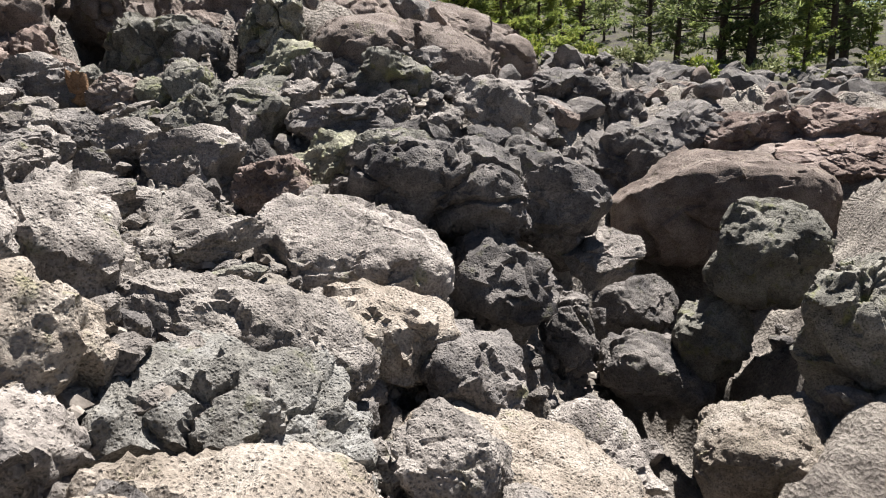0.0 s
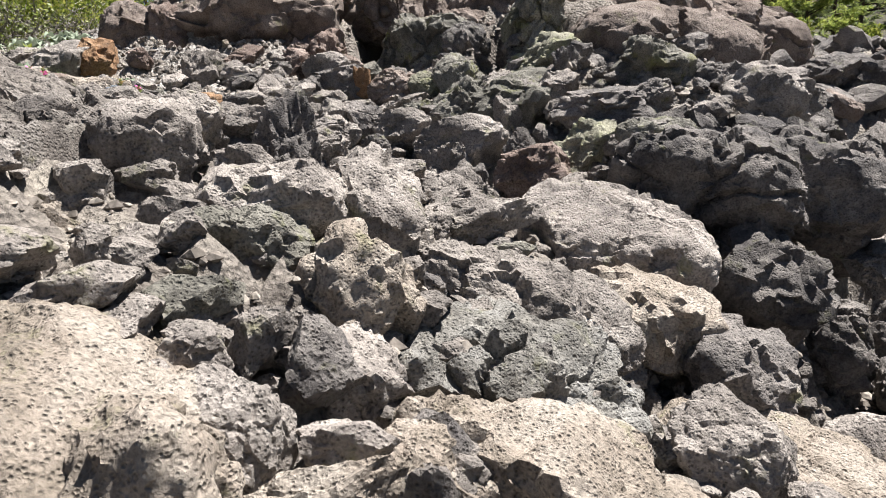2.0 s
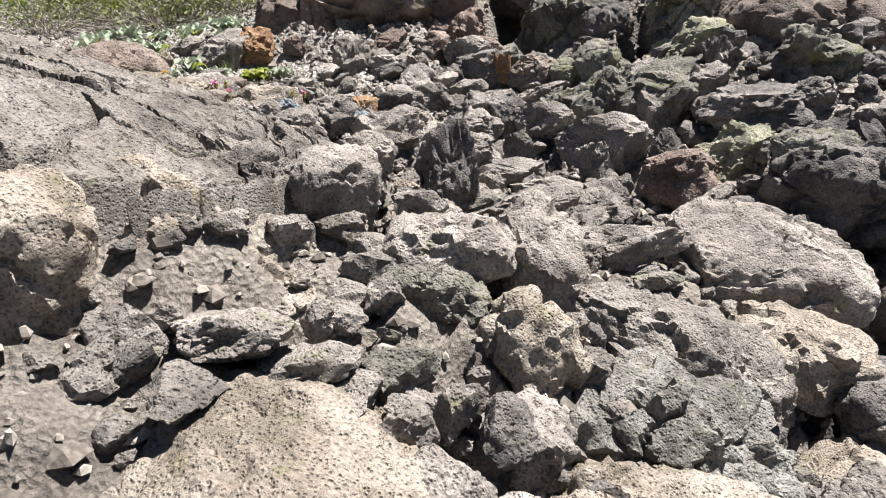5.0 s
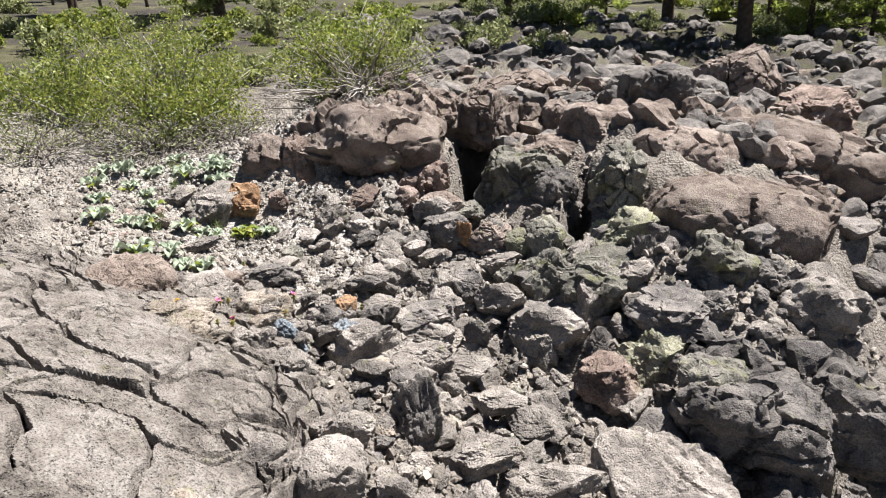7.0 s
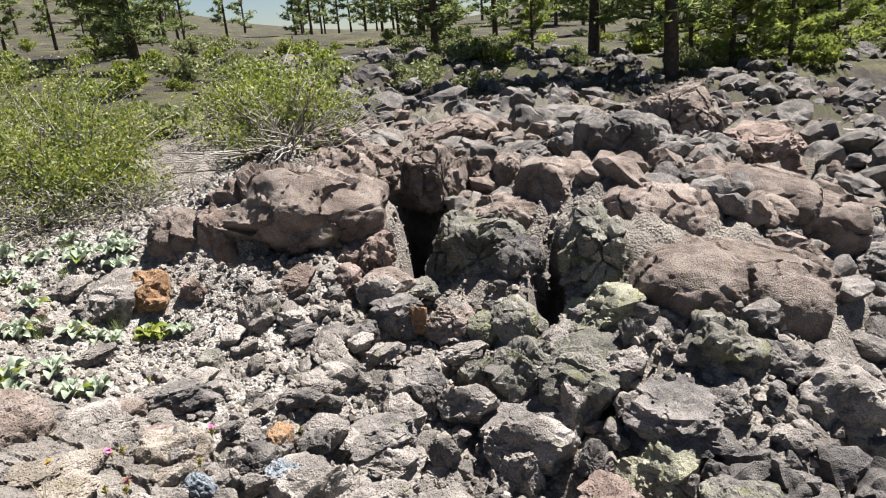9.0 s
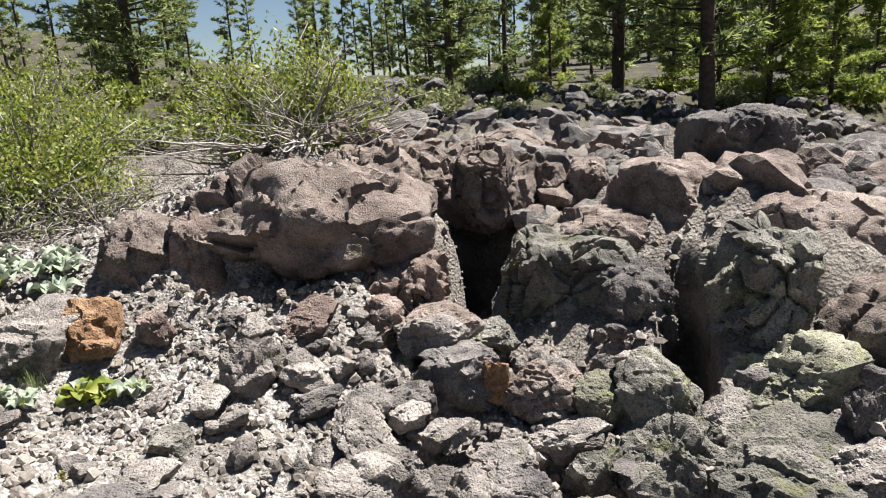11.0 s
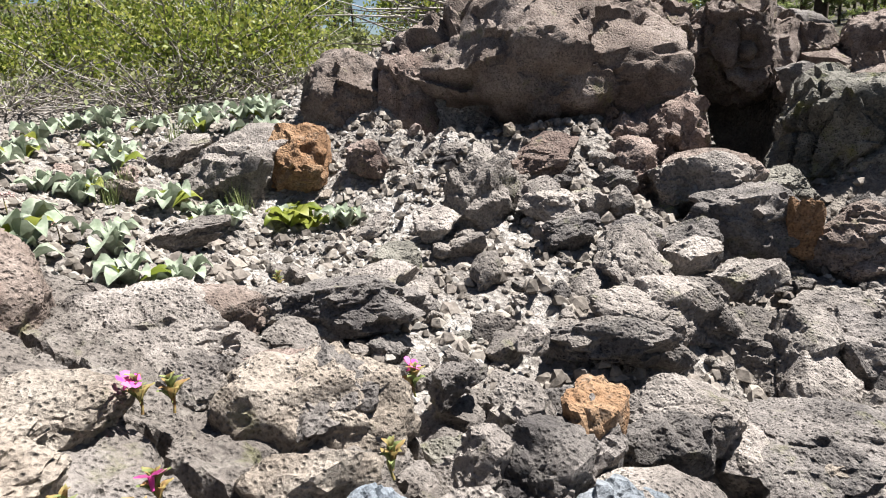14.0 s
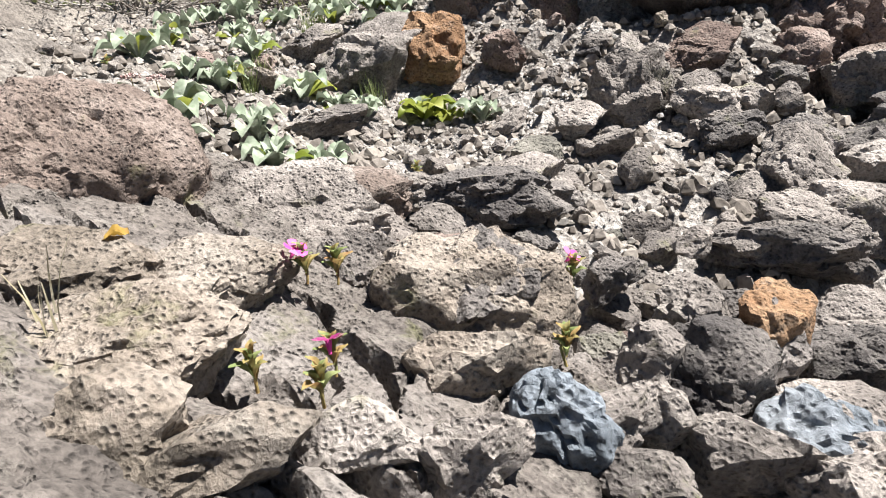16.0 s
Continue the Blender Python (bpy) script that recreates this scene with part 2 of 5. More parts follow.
STRAW = plain("dry_straw", [(0.35, 0.30, 0.17), (0.52, 0.46, 0.30), (0.62, 0.57, 0.42)], 0.8, 40.0, 0.2)
GRASS = plain("green_grass", [(0.14, 0.20, 0.06), (0.28, 0.34, 0.12), (0.42, 0.46, 0.20)], 0.7, 20.0, 0.3)
OCHRE = plain("ochre_leaf", [(0.30, 0.16, 0.03), (0.48, 0.29, 0.05), (0.58, 0.40, 0.10)], 0.7, 60.0, 0.3)
PEBBLE = plain("white_pebbles", [(0.28, 0.255, 0.22), (0.42, 0.39, 0.35), (0.56, 0.53, 0.49)], 0.85, 60.0)
GRAVEL = plain("dark_gravel", [(0.14, 0.12, 0.10), (0.29, 0.25, 0.215), (0.45, 0.40, 0.34)], 0.95, 60.0)


# ---- mesh helpers ----
def mesh_object(name, verts, faces, mat, parent=None, smooth_shade=True):
    me = bpy.data.meshes.new(name)
    me.from_pydata(verts if isinstance(verts, list) else verts.tolist(), [], faces if isinstance(faces, list) else faces.tolist())
    me.materials.append(mat)
    me.polygons.foreach_set("use_smooth", [smooth_shade] * len(me.polygons))
    me.update()
    ob = new(name, me)
    ob.parent = parent
    return ob


def shared(name, me, parent=None, m=None):
    ob = new(name, me)
    ob.parent = parent
    if m is not None:
        ob.matrix_basis = m
    return ob


# ---- ground ----
NEAR_RISES = [(-0.5, -2.5, -0.32), (0.5, -2.5, -0.32), (-0.5, -1.5, -0.08), (0.5, -1.5, -0.09), (-3.5, -0.5, -0.05), (-1.5, -0.5, -0.05), (-0.5, -0.5, -0.35), (0.5, -0.5, -0.4), (1.5, -0.5, -0.22), (2.5, -0.5, -0.08), (3.5, -0.5, -0.05), (-2.5, 0.5, 0.28), (-1.5, 0.5, -0.08), (-0.5, 0.5, -0.21), (0.5, 0.5, 0.08), (1.5, 0.5, -0.22), (2.5, 0.5, -0.11), (3.5, 0.5, -0.06), (-4.5, 1.5, 0.06), (-3.5, 1.5, 0.11), (-0.5, 1.5, -0.09), (0.5, 1.5, -0.47), (1.5, 1.5, -0.33)]
MIDDLE_RISES = [(-4.5, 2.5, 0.11), (-3.5, 2.5, -0.07), (-2.5, 2.5, -0.09), (-1.5, 2.5, -0.13), (-0.5, 2.5, -0.19), (0.5, 2.5, -0.51), (1.5, 2.5, -0.29), (2.5, 2.5, 0.32), (-5.5, 3.5, -0.06), (-4.5, 3.5, -0.05), (-3.5, 3.5, -0.25), (-2.5, 3.5, 0.11), (-1.5, 3.5, -0.39), (0.5, 3.5, 0.19), (1.5, 3.5, -0.77), (2.5, 3.5, 0.23), (-4.5, 4.5, 0.1), (-3.5, 4.5, 0.43), (-2.5, 4.5, -0.25), (-1.5, 4.5, 0.17), (-0.5, 4.5, 0.28), (0.5, 4.5, -0.08), (1.5, 4.5, -0.98), (2.5, 4.5, -0.09), (-6.5, 5.5, -0.07), (-5.5, 5.5, -0.07), (-3.5, 5.5, 0.53), (-1.5, 5.5, 0.31), (-0.5, 5.5, 0.3), (1.5, 5.5, -0.06), (4.5, 5.5, 0.22)]
FAR_RISES = [(-5.5, 6.5, 0.24), (-4.5, 6.5, 0.28), (-3.5, 6.5, 0.05), (-1.5, 6.5, 0.26), (-0.5, 6.5, 0.3), (0.5, 6.5, 0.09), (1.5, 6.5, 0.15), (4.5, 6.5, 0.22), (-5.5, 7.5, 0.21), (-4.5, 7.5, 0.24), (-2.5, 7.5, 0.09), (-1.5, 7.5, 0.16), (-0.5, 7.5, 0.08), (-2.5, 8.5, 0.12), (-1.5, 8.5, 0.33), (-0.5, 8.5, 0.09), (-4.5, 9.5, 0.11), (-3.5, 9.5, 0.11), (-2.5, 9.5, 0.06), (-1.5, 9.5, 0.13), (0.5, 9.5, -0.1), (1.5, 9.5, -0.08), (-4.5, 10.5, 0.11), (-3.5, 10.5, 0.12), (-3.5, 11.5, 0.13), (-2.5, 11.5, 0.12), (2.5, 11.5, 0.05), (3.5, 11.5, 0.08), (4.5, 11.5, 0.07), (-7.5, 12.5, -0.07), (-3.5, 12.5, 0.12), (-2.5, 12.5, 0.12), (3.5, 12.5, 0.07), (4.5, 12.5, 0.07)]


FAR_LEVEL = 0.9
# x, y, half sizes, turn, depth
HOLES = [(-2.45, 4.84, 0.17, 0.46, 0.25, 1.15), (-2.64, 5.45, 0.24, 0.48, 0.3, 1.15), (-1.42, 4.5, 0.12, 0.5, 0.1, 0.95), (-1.05, 3.75, 0.22, 0.16, 0.3, 0.35), (0.66, 2.35, 0.60, 0.36, 0.1, 0.7), (0.2, 2.45, 0.2, 0.26, 0.0, 0.5), (-0.02, 2.0, 0.2, 0.4, 0.2, 0.5), (0.85, 3.1, 0.75, 0.95, 0.0, 0.75), (-3.42, 4.20, 0.42, 0.22, 0.38, 0.22)]


def lie(x, y):
    """Height of the lie of the land, without its roughness."""
    x, y = np.asarray(x, float), np.asarray(y, float)
    near = 0.65 - 0.11 * np.clip(x, -8, 5)
    for rises in (NEAR_RISES, MIDDLE_RISES, FAR_RISES):
        for a, b, h in rises:
            near = near + h * np.exp(-((x - a) ** 2 + (y - b) ** 2) / 0.9025)
    r = np.hypot(x + 1, y - 3)
    far = FAR_LEVEL - 0.075 * np.clip(x, -30, 14) + 26 * smooth(50, 260, r) * (0.55 + 0.45 * np.sin(np.arctan2(x, y) * 5 + 0.6))
    k = smooth(9, 24, r)
    return near * (1 - k) + far * k


def slab_mask(x, y):
    """1 on the bare cracked slab, 0 in the rubble."""
    d = (np.abs((x + 3.0) / 1.38) ** 4 + np.abs((y - 1.3) / 1.22) ** 4) ** 0.25
    wob = 0.22 * np.sin(3.1 * x + 1.3) * np.cos(2.7 * y)
    return 1 - smooth(0.82, 1.05, d + wob)


def flat_mask(x, y):
    """1 on the gravel flat and bank."""
    return np.maximum(1 - smooth(0.8, 1.5, np.hypot(x + 3.4, y - 3.3)), 1 - smooth(0.9, 1.7, np.hypot(x + 4.9, y - 4.0)))


def land(x, y):
    """The ground's surface with lumps, ledges and cracks."""
    x, y = np.asarray(x, float), np.asarray(y, float)
    p = np.stack([x, y, np.zeros_like(x)], 1)
    z = lie(x, y)
    r = np.hypot(x + 1.5, y - 3)
    near = 1 - smooth(8, 16, r)
    slab, flat = slab_mask(x, y), flat_mask(x, y)
    rough = near * (1 - slab) * (1 - 0.8 * flat)
    z = z - 0.11 * rough - 0.05 * flat * near
    d1, d2 = cells(p * 2.6 + 0.35 * np.stack([vnoise(p * 4), vnoise(p * 4, 5), p[:, 2]], 1), 3)
    z = z + rough * (0.16 * (0.55 - d1) + 0.05 * fbm(p * 3.0, 4, 8))
    e1, e2 = cells(p * 6.5, 9)
    z = z + (rough + 0.25 * flat * near) * 0.055 * (0.5 - e1)
    z = z + near * 0.012 * fbm(p * 14, 3, 21)
    under = smooth(0.45, 0.8, slab)
    z = z * (1 - under) + (slab_plane(x, y) - 0.22) * under
    z = z + near * flat * 0.03 * facets(p * 8, 59)
    z = z + rough * (0.05 * facets(p * 5.0, 57) + 0.03 * facets(p * 12.0, 58))
    # the cave mouth, the crevice beside it and the shafts of the pit
    for a, b, ra, rb, turn, deep in HOLES:
        ca, sa = math.cos(turn), math.sin(turn)
        u, w = ((x - a) * ca + (y - b) * sa) / ra, (-(x - a) * sa + (y - b) * ca) / rb
        z = z - deep * (1 - smooth(0.55, 1.05, np.hypot(u, w)))
    # broken clinker past the mound, humps on the plain
    clinker = smooth(5.2, 6.4, y) * (1 - smooth(18, 26, r)) * smooth(-4.8 - 0.5 * (y - 5), -3.6 - 0.5 * (y - 5), x)
    z = z + clinker * (0.12 * np.maximum(0, fbm(p * 3.3, 4, 60)) + 0.16 * facets(p * 1.6, 61) + 0.08 * facets(p * 4.0, 62))
    z = z + smooth(12, 20, r) * 0.25 * fbm(p * 0.22, 4, 70)
    return z


def slab_plane(x, y):
    """The slab's tilt, falling into the lie of the land towards the gravel."""
    k = smooth(1.55, 2.1, y - 0.12 * (x + 2.6))
    tilt = 1.02 - 0.27 * (x + 2.4) - 0.23 * (y - 1.505) - 0.10 * smooth(-2.15, -1.7, x)
    k = np.maximum(k, np.maximum(smooth(-3.4, -4.0, x), smooth(0.65, 0.1, y)))
    return tilt * (1 - k) + np.minimum(lie(x, y), tilt) * k


def slab_top(x, y):
    """The slab's surface: tilted plates parted by cracks, broken off at the rim."""
    p = np.stack([x, y, np.zeros_like(x)], 1)
    warp = np.stack([0.20 * vnoise(p * 2.2, 31) + 0.05 * vnoise(p * 9, 33), 0.20 * vnoise(p * 2.2, 32) + 0.05 * vnoise(p * 9, 34), p[:, 2]], 1)
    q = (p + warp) * 2.3
    c1, c2 = cells(q, 40)
    open_up = 0.35 + 0.65 * smooth(-0.35, 0.15, vnoise(p * 1.5 + 3.3, 71))
    q2 = (p + 1.2 * warp) * 5.0
    z = slab_plane(x, y) + 0.007 * facets(q, 40) + 0.003 * facets(q2, 44) - 0.12 * open_up * (1 - smooth(0.012, 0.042, c2 - c1))
    k1, k2 = cells(q2, 44)
    z = z - 0.06 * smooth(0.15, 0.4, vnoise(p * 1.3, 74)) * (1 - smooth(0.02, 0.075, k2 - k1))
    z = z + 0.02 * fbm(p * 2.0, 3, 50) + 0.012 * facets(p * 9, 55) + 0.009 * facets(p * 19, 56) + 0.006 * fbm(p * 34, 2, 51)
    k3, k4 = cells(p * 26, 57)
    z = z - 0.012 * smooth(0.1, 0.5, vnoise(p * 5, 58)) * (1 - smooth(0.12, 0.4, k3))
    rim = slab_mask(x + 0.06 * facets(q, 41), y + 0.06 * facets(q, 42))
    return z - 0.38 * (1 - smooth(0.05, 0.5, rim))


def spread(a, b, step, reach, grow):
    mid = np.arange(a, b, step)
    out, s, v = [], step, b
    while v < reach:
        out.append(v)
        s *= grow
        v += s
    low, s, v = [], step, a - step
    while v > -reach:
        low.append(v)
        s *= grow
        v -= s
    return np.array(low[::-1] + mid.tolist() + out)


gx, gy = spread(-6.0, 2.6, 0.03, 2600, 1.085), spread(-0.4, 7.6, 0.03, 2600, 1.085)
mx, my = np.meshgrid(gx, gy)
mz = land(mx.ravel(), my.ravel())
nx, ny = len(gx), len(gy)
idx = np.arange(nx * ny).reshape(ny, nx)
quads = np.stack([idx[:-1, :-1].ravel(), idx[:-1, 1:].ravel(), idx[1:, 1:].ravel(), idx[1:, :-1].ravel()], 1)
ground = mesh_object("ground", np.stack([mx.ravel(), my.ravel(), mz], 1), quads, GROUND)
tagged(ground, "broken grey-brown lava ground with cracked bare slab and pale grit", "ground", kind="structure")


sx, sy = np.arange(-4.6, -1.4, 0.007), np.arange(-0.1, 2.7, 0.007)
mx, my = np.meshgrid(sx, sy)
mz = slab_top(mx.ravel(), my.ravel())
idx = np.arange(mx.size).reshape(mx.shape)
quads = np.stack([idx[:-1, :-1].ravel(), idx[:-1, 1:].ravel(), idx[1:, 1:].ravel(), idx[1:, :-1].ravel()], 1)
places = np.stack([mx.ravel(), my.ravel(), mz], 1)
over = mz > land(mx.ravel(), my.ravel()) - 0.12
quads = quads[over[quads].any(1)]
used, back = np.unique(quads, return_inverse=True)
lava_slab = mesh_object("lava_slab", places[used], back.reshape(quads.shape), SLAB)
lava_slab.data.set_sharp_from_angle(angle=radians(24))
tagged(lava_slab, "broad pale lava slab broken by winding cracks into plates", "rock slab")


def ground_z(x, y):
    a, b = np.array([x], float), np.array([y], float)
    return float(max(land(a, b)[0], slab_top(a, b)[0] if -4.7 < x < -1.2 and 0 < y < 2.8 else -9))


# ---- rocks ----
ANY, SLABBY, ROUND, DOME = "any", "slabby", "round", "domed"


def rock_mesh(name, seed, level, style):
    """A chiselled lump in a box from -1 to 1, with pits and ledges."""
    bm = bmesh.new()
    bmesh.ops.create_icosphere(bm, subdivisions=level, radius=1)
    d = np.array([v.co[:] for v in bm.verts])
    d /= np.linalg.norm(d, axis=1)[:, None]
    rng = np.random.default_rng(seed)
    r = np.full(len(d), 1.15)
    count = {ANY: 12, SLABBY: 9, ROUND: 12, DOME: 9}[style]
    for k in range(count):
        n = rng.normal(size=3)
        if style == SLABBY and k < 6:
            n = np.array(((1, 0, 0), (-1, 0, 0), (0, 1, 0), (0, -1, 0), (0, 0, 1), (0, 0, -1))[k]) + rng.normal(size=3) * 0.2
        n /= np.linalg.norm(n)
        off = rng.uniform(0.52, 0.85) if style in (ANY, SLABBY) else rng.uniform(0.80, 0.98)
        c = d @ n
        r = np.minimum(r, np.where(c > 0.05, off / np.maximum(c, 0.05), 9))
    p = d * r[:, None] + seed * 3.7
    warp = p + 0.10 * np.stack([vnoise(p * 3, seed + a) for a in range(3)], 1)
    hard = {ANY: 1.0, SLABBY: 1.0, ROUND: 0.5, DOME: 0.3}[style]
    r = r + hard * 0.13 * facets(warp * 1.25, seed + 1) + (0.07 if style != DOME else 0.035) * fbm(p * 1.9, 3, seed)
    e1, e2 = cells(warp * 1.7, seed + 9)
    r = r - {ANY: 0.05, SLABBY: 0.05, ROUND: 0.11, DOME: 0.10}[style] * (1 - smooth(0.0, 0.06 if style == DOME else 0.10, e2 - e1))
    if level >= 4:
        r = r + 0.042 * hard * facets(warp * 3.2, seed + 2) + 0.02 * fbm(p * 6.0, 3, seed + 20)
    if level >= 5:
        f1, f2 = cells(p * 8.0, seed + 13)
        r = r + (0.019 if style != DOME else 0.010) * facets(warp * 8.0, seed + 3) - 0.022 * (1 - smooth(0.15, 0.40, f1))
    if level >= 6:
        r = r + 0.010 * facets(p * 20.0, seed + 4) + 0.008 * fbm(p * 34, 2, seed + 30)
    r = np.maximum(r, 0.25)
    v = d * r[:, None]
    v = (v - (v.max(0) + v.min(0)) / 2) / ((v.max(0) - v.min(0)) / 2)
    for bv, co in zip(bm.verts, v):
        bv.co = co
    me = bpy.data.meshes.new(name)
    bm.to_mesh(me)
    bm.free()
    me.polygons.foreach_set("use_smooth", [True] * len(me.polygons))
    me.set_sharp_from_angle(angle=radians(26))
    return me


ROCKS = {}
LOOKS = {
    "grey_basalt": "grey vesicular basalt rock with pitted sunlit faces",
    "dark_basalt": "dark grey-brown basalt rock wedged among others",
    "pale_weathered_basalt": "pale weathered basalt boulder with rough pitted top",
    "white_crusted_basalt": "basalt boulder with white mineral crust on top",
    "mossy_basalt": "grey basalt rock with yellow-green moss patches",
    "lichen_basalt": "fluted basalt rock covered with green-yellow lichen",
    "brown_lava_crust": "rounded brown lava block of the cave mound",
    "red_brown_cinder": "reddish brown cindery lava rock, rough and angular",
    "orange_cinder": "orange-brown porous cinder rock on the gravel",
    "blue_grey_rock": "smooth blue-grey fractured stone among lava rocks",
}


def rock(mat, at, half, yaw, seed, style=ANY, name=None):
    size = max(half)
    level = 6 if size > 0.42 else 5 if size > 0.11 else 4 if size > 0.045 else 3
    variant = seed % (6 if level == 6 else 10)
    key = (variant, level, style, mat.name)
    if key not in ROCKS:
        base = (variant, level, style)
        if base not in ROCKS:
            ROCKS[base] = rock_mesh("rock", 100 + variant * 7 + len(style), level, style)
        me = ROCKS[base] if not ROCKS[base].materials else ROCKS[base].copy()
        me.materials.clear()
        me.materials.append(mat)
        ROCKS[key] = me
    ob = new(name or ("boulder" if size > 0.16 else "rock"), ROCKS[key])
    tip = random.uniform(-10, 10)
    ob.matrix_basis = pose(*at, tip, random.uniform(-10, 10), yaw + (180 if seed % 2 else 0)) @ Matrix.Diagonal((*half, 1))
    tagged(ob, LOOKS[mat.name], "boulder" if size > 0.16 else "rock", "lava rocks")
    return ob


OUTCROPS = {
    "mound": ("long brown lava mound with pitted crust beside a cave", "lava mound"),
    "lintel": ("brown lava block roofing a dark cave mouth", "lava block"),
    "dome": ("broad smooth brown lava dome with cracked crust", "lava dome"),
    "ledge": ("tabular lava ledge with pale top and shaded face", "rock ledge"),
    "outcrop": ("weathered pitted basalt outcrop with rounded ridge", "rock outcrop"),
    "boulder": ("rough pitted basalt boulder with worn edges", "boulder"),
}


def outcrop(kind, mat, at, half, yaw, seed, tip=(0, 0), power=2.6, relief=0.05, crack=0.03, cell=0.4, undercut=0.0, cuts=4, label=""):
    """A solid lava mass of true size: a rounded block chopped by a few planes, with crust relief and cracks."""
    half = np.array(half, float)
    bm = bmesh.new()
    bmesh.ops.create_icosphere(bm, subdivisions=6 if max(half) > 0.24 else 5, radius=1)
    d = np.array([v.co[:] for v in bm.verts])
    d /= np.linalg.norm(d, axis=1)[:, None]
    rng = np.random.default_rng(900 + seed)
    r = (np.abs(d) ** power).sum(1) ** (-1 / power)
    for k in range(cuts):
        n = rng.normal(size=3) * (1, 1, 0.8)
        n /= np.linalg.norm(n)
        c = d @ n
        r = np.minimum(r, np.where(c > 0.05, rng.uniform(0.8, 0.98) / np.maximum(c, 0.05), 9))
    u = d * r[:, None]
    if undercut:
        k = 1 - undercut * smooth(0.05, -0.45, u[:, 2])
        u[:, 1] *= k
        u[:, 0] *= 0.5 + 0.5 * k
    v = u * half
    n = d / half
    n /= np.linalg.norm(n, axis=1)[:, None]
    size = float(np.prod(half) ** (1 / 3))
    p = v + seed * 3.17
    warp = p + 0.25 * size * np.stack([vnoise(p * 1.6 / size, seed + i) for i in range(3)], 1)
    out = relief * (0.9 * fbm(p * 1.1 / size, 3, seed) + 0.8 * facets(warp * 1.4 / size, seed + 1) + 0.2 * facets(warp * 4.0 / size, seed + 2))
    c1, c2 = cells(warp / cell, seed + 5)
    seam = smooth(-0.3, 0.2, vnoise(p / cell + 7.7, seed + 6))
    out -= crack * seam * (1 - smooth(0.0, 0.09, c2 - c1))
    out += 0.007 * facets(p * 18, seed + 3) + 0.006 * fbm(p * 38, 2, seed + 4)
    h1, h2 = cells(p * 24, seed + 8)
    out -= 0.005 * smooth(-0.1, 0.4, vnoise(p * 6, seed + 9)) * (1 - smooth(0.12, 0.42, h1))
    v = v + n * out[:, None]
    for bv, co in zip(bm.verts, v):
        bv.co = co
    me = bpy.data.meshes.new(kind)
    bm.to_mesh(me)
    bm.free()
    me.materials.append(mat)
    me.polygons.foreach_set("use_smooth", [True] * len(me.polygons))
    me.set_sharp_from_angle(angle=radians(38))
    ob = new(kind, me)
    ob.matrix_basis = pose(*at, tip[0], tip[1], yaw)
    text, cat = OUTCROPS[kind]
    return tagged(ob, label or text, cat, "lava rocks" if kind == "boulder" else "lava outcrops")


# pit rim and the first boulders
rock(RED, (-0.82, 3.12, 0.33), (0.20, 0.20, 0.15), 5, 1)
rock(MOSSY, (-1.07, 3.84, 0.57), (0.29, 0.29, 0.25), 18, 7)
rock(DARK, (-0.54, 3.65, 0.57), (0.30, 0.30, 0.13), -3, 1)
rock(LICHEN, (-0.66, 3.35, 0.42), (0.21, 0.22, 0.15), -3, 8)
rock(DARK, (-1.34, 3.58, 0.42), (0.26, 0.26, 0.12), 26, 4)
rock(DARK, (-1.41, 3.48, 0.40), (0.11, 0.11, 0.11), 13, 0)
rock(GREY, (-1.27, 0.82, 0.56), (0.13, 0.14, 0.07), 46, 6)
rock(GREY, (-1.11, 0.86, 0.50), (0.11, 0.10, 0.06), 51, 6)
rock(GREY, (-1.22, 0.65, 0.53), (0.08, 0.09, 0.06), 58, 3)
rock(MOSSY, (-0.98, 0.97, 0.45), (0.10, 0.10, 0.06), 35, 0)
rock(GREY, (-0.99, 0.83, 0.45), (0.07, 0.07, 0.05), 35, 7)
rock(GREY, (-0.74, 0.76, 0.33), (0.09, 0.09, 0.12), 36, 5)
rock(PALE, (-0.58, 0.72, 0.28), (0.14, 0.09, 0.07), 21, 10)
rock(GREY, (-0.61, 0.85, 0.30), (0.08, 0.06, 0.05), 20, 6)
rock(GREY, (-0.47, 0.81, 0.26), (0.05, 0.05, 0.08), 12, 6)
rock(GREY, (-0.05, 1.36, 0.04), (0.12, 0.12, 0.15), 0, 5)
rock(DARK, (-0.72, 0.99, 0.35), (0.07, 0.07, 0.09), 32, 3)
rock(GREY, (-0.89, 0.87, 0.41), (0.06, 0.06, 0.05), 49, 1)
rock(GREY, (-0.86, 0.75, 0.39), (0.04, 0.04, 0.06), 52, 11)
rock(GREY, (-1.16, 0.95, 0.55), (0.04, 0.04, 0.05), 40, 9)
rock(DARK, (-0.49, 2.85, 0.24), (0.18, 0.16, 0.08), 9, 3)
rock(GREY, (-1.07, 2.57, 0.35), (0.16, 0.13, 0.07), 10, 2)
rock(GREY, (-0.83, 0.97, 0.40), (0.06, 0.06, 0.06), 29, 0)
rock(GREY, (-1.11, 1.12, 0.54), (0.04, 0.04, 0.04), 29, 11)
rock(DARK, (-1.50, 3.89, 0.57), (0.19, 0.19, 0.08), 9, 4)
rock(DARK, (-1.94, 3.62, 0.55), (0.13, 0.13, 0.14), 32, 5)
rock(DARK, (-2.01, 3.11, 0.53), (0.20, 0.20, 0.10), 19, 4)
